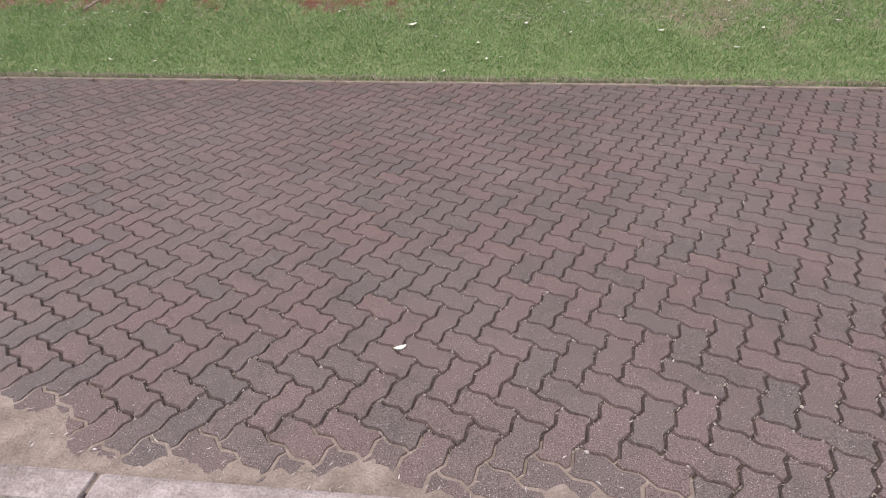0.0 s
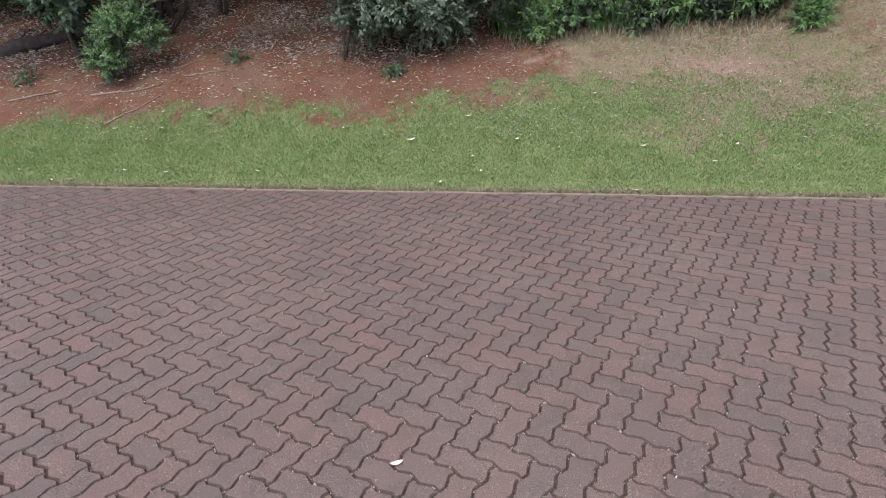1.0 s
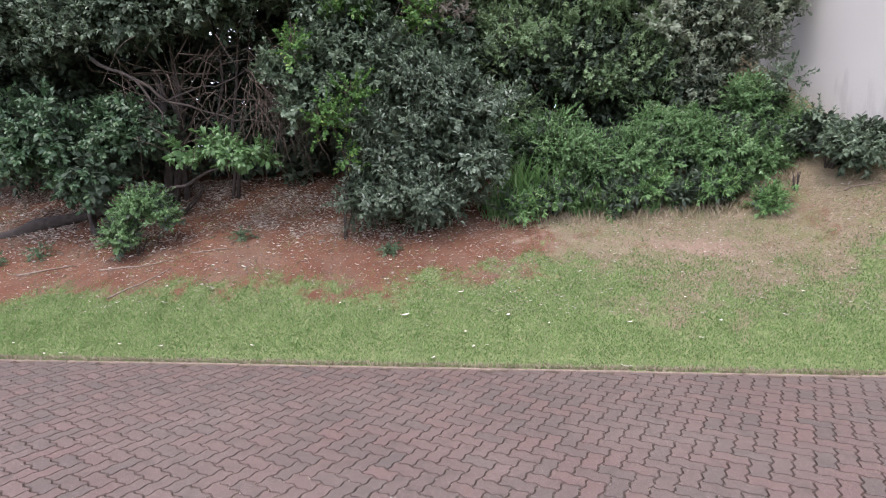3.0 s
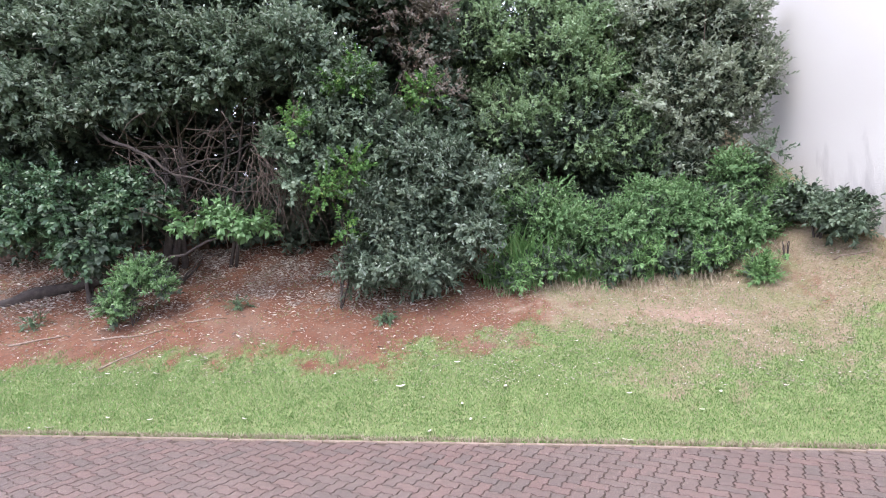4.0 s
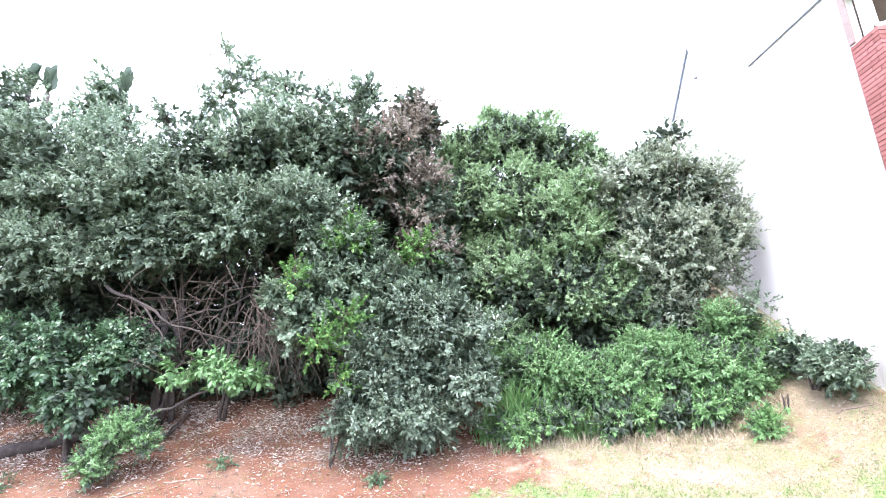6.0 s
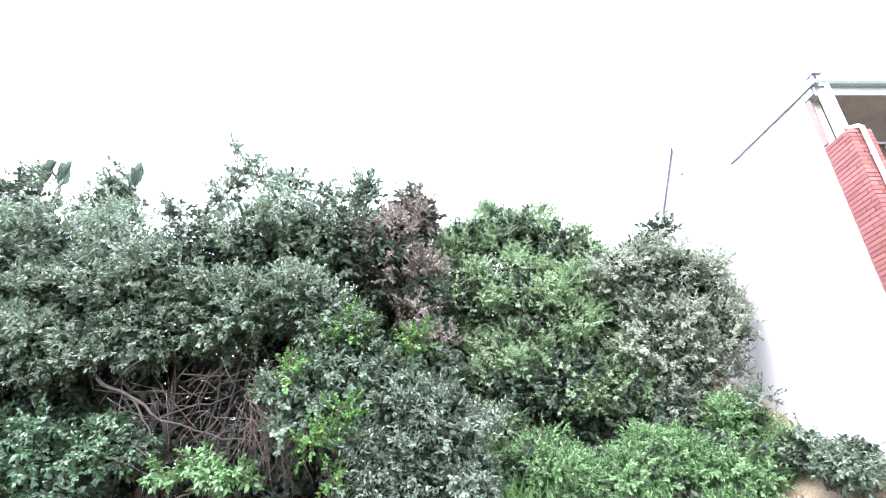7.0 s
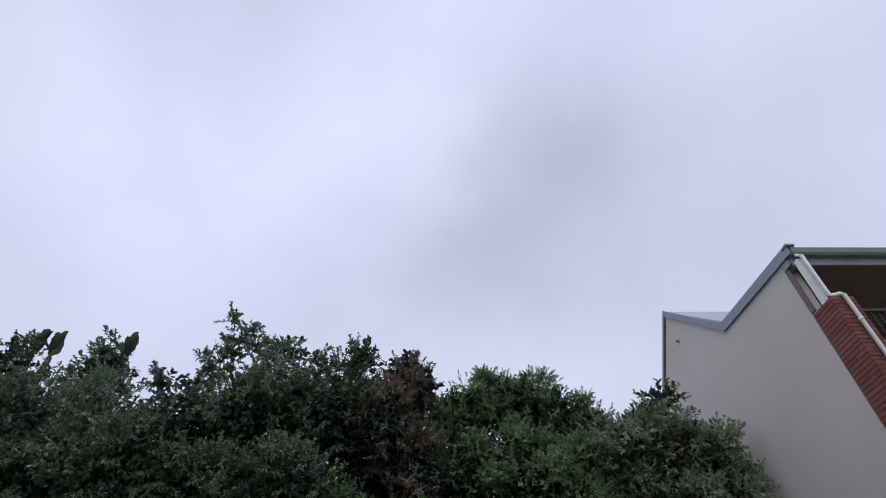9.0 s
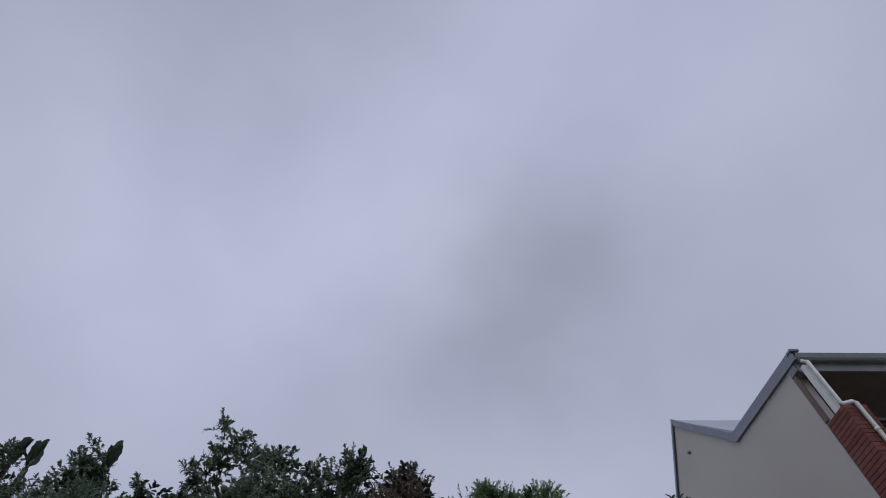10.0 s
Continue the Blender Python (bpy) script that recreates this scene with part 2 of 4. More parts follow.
def mark_wall_low(m):
    """Grey marks, drawn out upright, in a ragged band low on the plaster."""
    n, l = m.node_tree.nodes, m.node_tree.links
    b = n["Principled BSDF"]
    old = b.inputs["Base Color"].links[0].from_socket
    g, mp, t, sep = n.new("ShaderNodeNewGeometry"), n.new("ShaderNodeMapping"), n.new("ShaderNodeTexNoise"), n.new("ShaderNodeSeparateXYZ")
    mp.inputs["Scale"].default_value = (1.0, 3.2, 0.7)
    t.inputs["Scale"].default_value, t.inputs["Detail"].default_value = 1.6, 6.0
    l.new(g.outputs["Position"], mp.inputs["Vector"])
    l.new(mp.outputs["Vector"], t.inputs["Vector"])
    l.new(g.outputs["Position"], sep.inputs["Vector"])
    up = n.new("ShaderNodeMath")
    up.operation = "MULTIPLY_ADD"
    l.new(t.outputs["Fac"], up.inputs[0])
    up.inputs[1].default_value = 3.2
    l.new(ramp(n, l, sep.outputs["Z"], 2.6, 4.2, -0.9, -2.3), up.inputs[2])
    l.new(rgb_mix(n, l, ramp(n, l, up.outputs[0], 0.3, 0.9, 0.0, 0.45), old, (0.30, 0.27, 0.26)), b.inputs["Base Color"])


mark_wall_low(M_WALL)
M_FLASH = mottled("blue_grey_sheet_metal", (0.21, 0.23, 0.29), (0.26, 0.28, 0.34), 3.0, 0.45, 40.0, 0.1, 0.002, 0.5)
M_WHITE = mottled("white_gloss_paint", (0.72, 0.72, 0.72), (0.80, 0.80, 0.79), 4.0, 0.4, 60.0, 0.05, 0.001, 0.5)
M_GUTTER = mottled("grey_white_gutter_metal", (0.21, 0.22, 0.235), (0.27, 0.28, 0.295), 4.0, 0.4, 60.0, 0.05, 0.001, 0.5)
M_SOFFIT = mottled("brown_boarded_ceiling", (0.17, 0.125, 0.11), (0.22, 0.165, 0.145), 3.0, 0.7, 50.0)
M_MORTAR = mottled("grey_mortar", (0.085, 0.070, 0.065), (0.13, 0.11, 0.10), 15.0, 0.95, 120.0)
M_RAIL = mottled("dark_brown_painted_rail", (0.035, 0.028, 0.026), (0.06, 0.05, 0.045), 8.0, 0.5, 60.0)
M_ROOF = mottled("pale_blue_grey_roof_sheet", (0.33, 0.36, 0.43), (0.40, 0.43, 0.50), 2.0, 0.4, 40.0, 0.1, 0.002, 0.5)


def brick_material():
    m, n, l, b = node_material("red_face_brick", 0.85, 0.0, 0.3)
    o = n.new("ShaderNodeObjectInfo")
    col = rgb_mix(n, l, ramp(n, l, o.outputs["Random"], 0.0, 1.0), (0.170, 0.060, 0.052), (0.250, 0.098, 0.086))
    col = rgb_mix(n, l, ramp(n, l, tex_noise(n, l, 30.0), 0.5, 0.75, 0.0, 0.5), col, (0.20, 0.07, 0.055))
    l.new(col, b.inputs["Base Color"])
    add_bump(n, l, b, tex_noise(n, l, 150.0), 0.4, 0.003)
    return m


M_BRICK = brick_material()


# ---------------------------------------------------------------- mesh helpers
def mesh_from(name, verts, faces, material, smooth=False):
    me = bpy.data.meshes.new(name)
    me.from_pydata([tuple(v) for v in verts], [], faces)
    me.materials.append(material)
    if smooth:
        me.polygons.foreach_set("use_smooth", [True] * len(me.polygons))
    me.update()
    return me


def tri_mesh(name, co, tris, material):
    """A mesh from an array of points and an array of triangles."""
    me = bpy.data.meshes.new(name)
    me.vertices.add(len(co))
    me.vertices.foreach_set("co", np.asarray(co, dtype=np.float32).ravel())
    me.loops.add(len(tris) * 3)
    me.loops.foreach_set("vertex_index", np.asarray(tris, dtype=np.int32).ravel())
    me.polygons.add(len(tris))
    me.polygons.foreach_set("loop_start", np.arange(0, len(tris) * 3, 3, dtype=np.int32))
    me.update(calc_edges=True)
    me.validate()
    me.materials.append(material)
    return me


def part(name, me, parent=None, label=""):
    if isinstance(me, bmesh.types.BMesh):
        raise TypeError("mesh data wanted")
    ob = new(name, me)
    if parent is not None:
        ob.parent = parent
        ob.matrix_parent_inverse = parent.matrix_basis.inverted()
    return tagged(ob, label)


def box_mesh(name, lo, hi, material, bevel=0.004):
    bm = bmesh.new()
    bmesh.ops.create_cube(bm, size=1.0)
    for v in bm.verts:
        v.co = Vector([(lo[i] + hi[i]) / 2 + v.co[i] * (hi[i] - lo[i]) for i in range(3)])
    if bevel:
        bmesh.ops.bevel(bm, geom=bm.edges[:], offset=bevel, segments=2, affect="EDGES", profile=0.7)
    me = bpy.data.meshes.new(name)
    bm.to_mesh(me)
    bm.free()
    me.materials.append(material)
    return me


def prism_mesh(name, outline, axis_lo, axis_hi, material, axis="x"):
    """A slab: an outline in the two other axes, from axis_lo to axis_hi."""
    k = len(outline)
    put = {"x": lambda p, a: (a, p[0], p[1]), "y": lambda p, a: (p[0], a, p[1]), "z": lambda p, a: (p[0], p[1], a)}[axis]
    bm = bmesh.new()
    lo = [bm.verts.new(put(p, axis_lo)) for p in outline]
    hi = [bm.verts.new(put(p, axis_hi)) for p in outline]
    bm.faces.new(lo[::-1])
    bm.faces.new(hi)
    for i in range(k):
        bm.faces.new((lo[i], lo[(i + 1) % k], hi[(i + 1) % k], hi[i]))
    bmesh.ops.recalc_face_normals(bm, faces=bm.faces[:])
    bmesh.ops.triangulate(bm, faces=[f for f in bm.faces if len(f.verts) > 4])
    me = bpy.data.meshes.new(name)
    bm.to_mesh(me)
    bm.free()
    me.materials.append(material)
    return me


def tube_mesh(name, paths, material, sides=7, wobble=0.0):
    """Tapered tubes. paths: lists of (x, y, z, radius)."""
    verts, faces = [], []
    for path in paths:
        pts = [Vector(p[:3]) for p in path]
        base = len(verts)
        for i, p in enumerate(pts):
            way = (pts[min(i + 1, len(pts) - 1)] - pts[max(i - 1, 0)]).normalized()
            side = way.cross(Vector((0.31, 0.2, 0.93)))
            if side.length < 0.05:
                side = way.cross(Vector((1, 0, 0)))
            side.normalize()
            up = side.cross(way)
            for j in range(sides):
                a = 2 * math.pi * j / sides
                r = path[i][3] * (1 + wobble * noise.noise(p * 3 + Vector((j * 1.7, 0, 0))))
                verts.append(p + side * (math.cos(a) * r) + up * (math.sin(a) * r))
        for i in range(len(pts) - 1):
            for j in range(sides):
                a, b = base + i * sides + j, base + i * sides + (j + 1) % sides
                faces.append((a, b, b + sides, a + sides))
        faces.append(tuple(base + j for j in range(sides))[::-1])
        faces.append(tuple(base + (len(pts) - 1) * sides + j for j in range(sides)))
    return mesh_from(name, verts, faces, material, True)


def bent(a, b, r0, r1, rng, steps=7, sway=0.12, sag=0.0):
    """A crooked limb from a to b."""
    a, b = Vector(a), Vector(b)
    out, off = [], Vector((0, 0, 0))
    span = (b - a).length
    for i in range(steps + 1):
        f = i / steps
        if 0 < i < steps:
            off = off * 0.6 + Vector((rng.uniform(-1, 1), rng.uniform(-1, 1), rng.uniform(-1, 1))) * sway * span * 0.35
        else:
            off = Vector((0, 0, 0))
        p = a.lerp(b, f) + off + Vector((0, 0, sag * math.sin(math.pi * f)))
        out.append((p.x, p.y, p.z, r0 + (r1 - r0) * f))
    return out


# ---------------------------------------------------------------- the ground
EDGE_Y, EDGE_K = 5.11, -0.145       # far side of the paving: y = EDGE_Y + EDGE_K * x
KERB_Y, KERB_K = 0.875, -0.110       # road face of the near kerb
SLOPE = 0.45


def smooth01(v):
    v = np.clip(v, 0, 1)
    return v * v * (3 - 2 * v)


def wave(x, y):
    return 0.5 * np.sin(1.7 * x + 0.6 * y + 1) + 0.3 * np.sin(3.9 * x - 2.3 * y) + 0.2 * np.sin(7.1 * x + 5.2 * y + 2)


def ground_z(x, y):
    x, y = np.asarray(x, float), np.asarray(y, float)
    d = y - (EDGE_Y + EDGE_K * x)
    rise = SLOPE * d + 0.22 * smooth01((x - 4.2) / 2.0) * d
    rise = np.where(d > 7.0, SLOPE * 7.0 + 0.22 * smooth01((x - 4.2) / 2.0) * 7.0 + 0.05 * (np.minimum(d, 40) - 7.0), rise)
    rise = rise * smooth01(d / 0.25) + 0.035 * wave(x, y) * smooth01((d - 0.6) / 1.2)
    road = np.full_like(rise, -0.09)
    near = np.full_like(rise, 0.0) + 0.012 * wave(x * 2, y * 2)
    k = y - (KERB_Y + KERB_K * x)
    return np.where(d > 0.0, np.maximum(rise, 0.0) + 0.005, np.where(k < -0.06, near, road))


LATTICE = np.random.default_rng(5).uniform(-1, 1, (256, 256))


def patchy(x, y, size):
    """Smooth random patches, -1 to 1, about size metres across."""
    u, v = np.asarray(x, float) / size + 512.3, np.asarray(y, float) / size + 512.7
    i, j = np.floor(u).astype(np.int64), np.floor(v).astype(np.int64)
    a, b = smooth01(u - i), smooth01(v - j)
    at = lambda p, q: LATTICE[p % 256, q % 256]
    return (at(i, j) * (1 - a) + at(i + 1, j) * a) * (1 - b) + (at(i, j + 1) * (1 - a) + at(i + 1, j + 1) * a) * b


def covers(x, y):
    """How bare, how dry and how pale the bank is at a place, each 0 to 1."""
    x, y = np.asarray(x, float), np.asarray(y, float)
    d = y - (EDGE_Y + EDGE_K * x)
    wob = 0.20 * patchy(x, y, 0.9) + 0.26 * patchy(x, y, 0.37) + 0.24 * patchy(x + 7, y, 0.17) + 0.20 * patchy(x, y + 9, 0.08)
    line = np.interp(x, [-6.0, -4.7, -3.1, -2.0, -1.6, -1.2, -0.4, -0.1, 0.75, 1.25, 1.7, 2.2, 4.5], [0.90, 1.20, 1.27, 1.33, 1.22, 1.08, 1.10, 1.36, 1.50, 1.62, 2.05, 1.75, 1.9])
    soil = smooth01((d - line + 0.9 * wob + 0.45) / 1.0)
    edge = np.interp(x, [1.1, 1.8, 2.3, 2.8, 3.7, 4.5, 5.2, 6.2], [2.7, 1.6, 0.95, 0.70, 0.85, 1.25, 1.2, 1.1])
    thatch = np.where(x > 1.0, (0.72 + 0.28 * smooth01(0.5 + 2.2 * wob)) * smooth01((d - edge + 1.7 * wob + 0.75) / 1.8), 0.0) * np.where(d > 2.05, smooth01((x - 1.0) / 1.0), 1.0)
    pale = np.exp(-((x - 3.45) / 0.65) ** 2 - ((d - 2.18) / 0.22) ** 2) + 0.5 * np.exp(-((x - 1.35) / 0.6) ** 2 - ((d - 2.35) / 0.25) ** 2)
    return soil, thatch, np.clip(pale + 0.6 * wob * (pale > 0.1), 0, 1)


def axis_points(lo, hi, step, far):
    mid = np.arange(lo, hi + step / 2, step)
    out = [far, far * 0.4, far * 0.12, 90, 50, 32, 22]
    return np.concatenate([[lo - v for v in out], mid, [hi + v for v in out[::-1]]])


def build_ground():
    xs, ys = axis_points(-11.0, 9.0, 0.1, 2500.0), axis_points(-1.5, 12.5, 0.05, 2500.0)
    gx, gy = np.meshgrid(xs, ys)
    gz = ground_z(gx, gy)
    nx = len(xs)
    co = np.stack([gx.ravel(), gy.ravel(), gz.ravel()], 1)
    i, j = np.meshgrid(np.arange(nx - 1), np.arange(len(ys) - 1))
    a = (j * nx + i).ravel()
    tris = np.concatenate([np.stack([a, a + 1, a + nx + 1], 1), np.stack([a, a + nx + 1, a + nx], 1)])
    me = tri_mesh("ground", co, tris, M_GROUND)
    me.polygons.foreach_set("use_smooth", [True] * len(me.polygons))
    for name, value in zip(("bare_soil", "dry_thatch", "pale_soil"), covers(gx.ravel(), gy.ravel())):
        me.attributes.new(name, "FLOAT", "POINT").data.foreach_set("value", np.asarray(value, dtype=np.float32))
    tagged(new("ground", me), "grassy bank of red soil rising beside a paved road", "ground", kind="structure")


build_ground()


# ---------------------------------------------------------------- leaves, crowns, limbs
def leaf_cloud(name, spots, ways, size, wide, per, spread, material, rng, fold=0.35, curl=0.25):
    """Rosettes of folded leaves: at each spot a tuft of per leaves that open round the way of its twig."""
    n = len(spots) * per
    p = np.repeat(spots, per, 0)
    w = np.repeat(ways, per, 0)
    r = rng.normal(size=(n, 3))
    r -= w * (r * w).sum(1)[:, None]
    r /= np.linalg.norm(r, axis=1)[:, None] + 1e-9
    open_ = rng.uniform(0.35, 1.25, n)[:, None] * spread
    along = w + r * open_
    along += np.array([0, 0, -0.12])
    along /= np.linalg.norm(along, axis=1)[:, None] + 1e-9
    side = np.cross(along, w + rng.normal(scale=0.35, size=(n, 3)))
    side /= np.linalg.norm(side, axis=1)[:, None] + 1e-9
    nor = np.cross(side, along)
    ln = (size * rng.uniform(0.6, 1.2, n))[:, None]
    wd = ln * wide * rng.uniform(0.8, 1.15, n)[:, None]
    base = p + w * ln * rng.uniform(-0.35, 0.25, n)[:, None] + r * ln * 0.1
    mid = base + along * ln * 0.5
    tip = base + along * ln + nor * ln * -curl
    lf = mid + side * wd * 0.5 + nor * wd * fold
    rt = mid - side * wd * 0.5 + nor * wd * fold
    co = np.stack([base, lf, tip, rt], 1).reshape(-1, 3)
    a = np.arange(n) * 4
    tris = np.concatenate([np.stack([a, a + 1, a + 2], 1), np.stack([a, a + 2, a + 3], 1)])
    return tri_mesh(name, co, tris, material)


WALL_X, WALL_Y = 6.30, 6.15


def sprays(name, blobs, count, leaves, length, size, wide, material, rng, rough=0.35, deep=0.45, depth=0.85, gaps=0.12, curl=0.2, fold=0.3, droop=0.0):
    """A crown of leafy shoots: each starts in the skin of an uneven heap of clumps and carries single leaves along it."""
    bl = np.array(blobs)
    c, rad = bl[:, :3], np.stack([bl[:, 3], np.minimum(bl[:, 3], bl[:, 4]) * depth + 0.12, bl[:, 4]], 1)
    area = (rad[:, 0] * rad[:, 2]) ** 0.8
    which = rng.choice(len(bl), size=count, p=area / area.sum())
    u = rng.normal(size=(count, 3))
    u /= np.linalg.norm(u, axis=1)[:, None]
    shell = 1.0 - (1 - deep) * rng.uniform(size=count) ** 1.7
    lump = np.array([noise.noise(Vector(v) * 2.1 + Vector((k * 3.1, 0, 0))) + 0.7 * noise.noise(Vector(v) * 5.0 + Vector((0, k * 2.3, 0)))
                     for v, k in zip(u, which)])
    reach = length * (0.5 + 0.6 * rng.exponential(size=count).clip(0, 0.9))
    pull = 1 - length * 0.75 / np.maximum(rad[which].min(1), length * 1.2)
    spot = c[which] + u * rad[which] * (shell * (pull + rough * lump))[:, None]
    keep = np.ones(count, bool)
    for k in range(len(bl)):
        q = (spot - c[k]) / rad[k]
        keep &= ~(((q ** 2).sum(1) < deep ** 2 * 0.8) & (which != k))
    hollow = np.array([noise.noise(Vector(p) * 1.25) + 0.5 * noise.noise(Vector(p) * 3.1) for p in spot])
    keep &= (hollow > -gaps) | (rng.uniform(size=count) < 0.22)
    axis = u * np.array([1, 1, 0.8]) + rng.normal(scale=0.38, size=u.shape) + np.array([0, -0.12, 0.45 - droop])
    axis /= np.linalg.norm(axis, axis=1)[:, None]
    end = spot + axis * reach[:, None]
    keep &= spot[:, 2] > ground_z(spot[:, 0], spot[:, 1]) + 0.02
    keep &= (end[:, 0] < WALL_X - 0.14) | (end[:, 1] < WALL_Y - 0.7)
    spot, axis, reach = spot[keep], axis[keep], reach[keep]
    n = len(spot) * leaves
    p, w, ln0 = np.repeat(spot, leaves, 0), np.repeat(axis, leaves, 0), np.repeat(reach, leaves)
    f = np.tile(np.linspace(0.05, 1.0, leaves) ** 0.62, len(spot)) + rng.uniform(-0.03, 0.03, n)
    r = rng.normal(size=(n, 3))
    r -= w * (r * w).sum(1)[:, None]
    r /= np.linalg.norm(r, axis=1)[:, None] + 1e-9
    along = w * (0.35 + 0.75 * f ** 2)[:, None] + r * (1.0 - 0.45 * f)[:, None] + rng.normal(scale=0.12, size=(n, 3))
    along /= np.linalg.norm(along, axis=1)[:, None]
    ref = w + np.array([0, 0, 0.9]) + rng.normal(scale=0.3, size=(n, 3))
    side = np.cross(along, ref)
    side /= np.linalg.norm(side, axis=1)[:, None] + 1e-9
    nor = np.cross(side, along)
    ln = (size * rng.uniform(0.6, 1.2, n) * (1.05 - 0.35 * f))[:, None]
    wd = ln * wide * rng.uniform(0.8, 1.15, n)[:, None]
    base = p + w * (ln0 * f)[:, None]
    tip = base + along * ln - nor * ln * curl
    m1, m2 = base + along * ln * 0.36, base + along * ln * 0.74 - nor * ln * curl * 0.45
    co = np.stack([base, m1 + side * wd * 0.46 + nor * wd * fold, m2 + side * wd * 0.42 + nor * wd * fold * 0.8, tip,
                   m2 - side * wd * 0.42 + nor * wd * fold * 0.8, m1 - side * wd * 0.46 + nor * wd * fold], 1).reshape(-1, 3)
    low = co[:, 2] < ground_z(co[:, 0], co[:, 1])
    co[low, 2] = ground_z(co[low, 0], co[low, 1]) + 0.004
    a = np.arange(n) * 6
    tris = np.concatenate([np.stack([a, a + 1, a + 5], 1), np.stack([a + 1, a + 2, a + 4], 1), np.stack([a + 1, a + 4, a + 5], 1), np.stack([a + 2, a + 3, a + 4], 1)])
    twig = [[(*s, 0.004), (*(s + x * l), 0.0015)] for s, x, l in zip(spot[::3], axis[::3], reach[::3])]
    return tri_mesh(name, co, tris, material), twig


def clumped(blobs, seed, per=6):
    """Breaks each smooth mass into a core and a handful of smaller clumps that stand out of it."""
    rr = random.Random(seed)
    out = []
    for b in blobs:
        if min(b[3], b[4]) < 0.28:
            out.append(b)
            continue
        out.append((*b[:3], b[3] * 0.84, b[4] * 0.84))
        for _ in range(per):
            v = Vector((rr.gauss(0, 1), rr.gauss(-0.3, 0.8), rr.gauss(0.15, 1))).normalized()
            k = rr.uniform(0.26, 0.46)
            out.append((b[0] + v.x * b[3] * 0.78, b[1] + v.y * min(b[3], b[4]) * 0.65, b[2] + v.z * b[4] * 0.78, b[3] * k, b[4] * k * rr.uniform(0.8, 1.2)))
    return out


def tree(name, label, category, foot, blobs, count, size, wide, per, material, seed, stems=3, stem_r=0.07, length=0.34,
         rough=0.35, deep=0.45, twigs=10, depth=0.85, group="", curl=0.2, gaps=0.12, droop=0.0, fill=0.4, lumpy=6):
    """One tree or shrub: stems from its foot, branches into each clump, and a crown of leafy shoots."""
    rng, rr = np.random.default_rng(seed), random.Random(seed)
    fx, fy = foot
    fz = float(ground_z(fx, fy))
    root = new(name)
    root.location = (fx, fy, fz)
    tagged(root, label, category, group)
    bpy.context.view_layer.update()
    mid = [sum(b[i] for b in blobs) / len(blobs) for i in range(3)]
    paths, limbs = [], []
    for s in range(stems):
        top = (fx + (mid[0] - fx) * 0.5 + rr.uniform(-0.4, 0.4) * min(1, stem_r * 12), fy + (mid[1] - fy) * 0.5 + rr.uniform(-0.2, 0.2),
               max(fz + 0.25, fz + (mid[2] - fz) * rr.uniform(0.35, 0.6)))
        paths.append(bent((fx + rr.uniform(-2, 2) * stem_r, fy + rr.uniform(-2, 2) * stem_r, fz - 0.08), top, stem_r * rr.uniform(0.8, 1.1), stem_r * 0.6, rr, 6, 0.1))
    for b in blobs:
        start = paths[rr.randrange(stems)][rr.choice((-1, -2, -3))]
        limbs.append(bent(start[:3], b[:3], stem_r * 0.22, stem_r * 0.08, rr, 8, 0.24))
        for _ in range(twigs):
            v = Vector((rr.gauss(0, 1), rr.gauss(0, 1), rr.gauss(0.4, 1))).normalized()
            e = (b[0] + v.x * b[3] * 0.85, b[1] + v.y * min(b[3], b[4]) * depth * 0.8, b[2] + v.z * b[4] * 0.85)
            if e[0] < WALL_X - 0.15:
                limbs.append(bent(b[:3], e, stem_r * 0.2 + 0.003, 0.003, rr, 4, 0.15))
    lumps = clumped(blobs, seed + 100, lumpy) if lumpy else blobs
    crown, twig = sprays("crown", lumps, count, per, length, size, wide, material, rng, rough, deep, depth, gaps, curl, 0.3, droop)
    part("trunk", tube_mesh("trunk", paths, M_BARK, 8, 0.25), root)
    part("branchwork", tube_mesh("branchwork", limbs, M_TWIG, 5), root)
    tagged(part("twig_growth", tube_mesh("twig_growth", twig, M_TWIG, 3), root), kind="stuff")
    tagged(part("crown", crown, root), kind="stuff")
    # Dense fill of darkened leaves: the crown's inner shade lies in their colour.
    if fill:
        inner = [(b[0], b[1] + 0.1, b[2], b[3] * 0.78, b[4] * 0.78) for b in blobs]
        dense, _ = sprays("inner_foliage", inner, int(count * fill), 12, length, size * 1.6, wide * 1.25, M_SHADE_LEAF, rng, 0.15, 0.15, depth, 5.0, curl, 0.2, droop)
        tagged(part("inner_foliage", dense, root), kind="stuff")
    return root


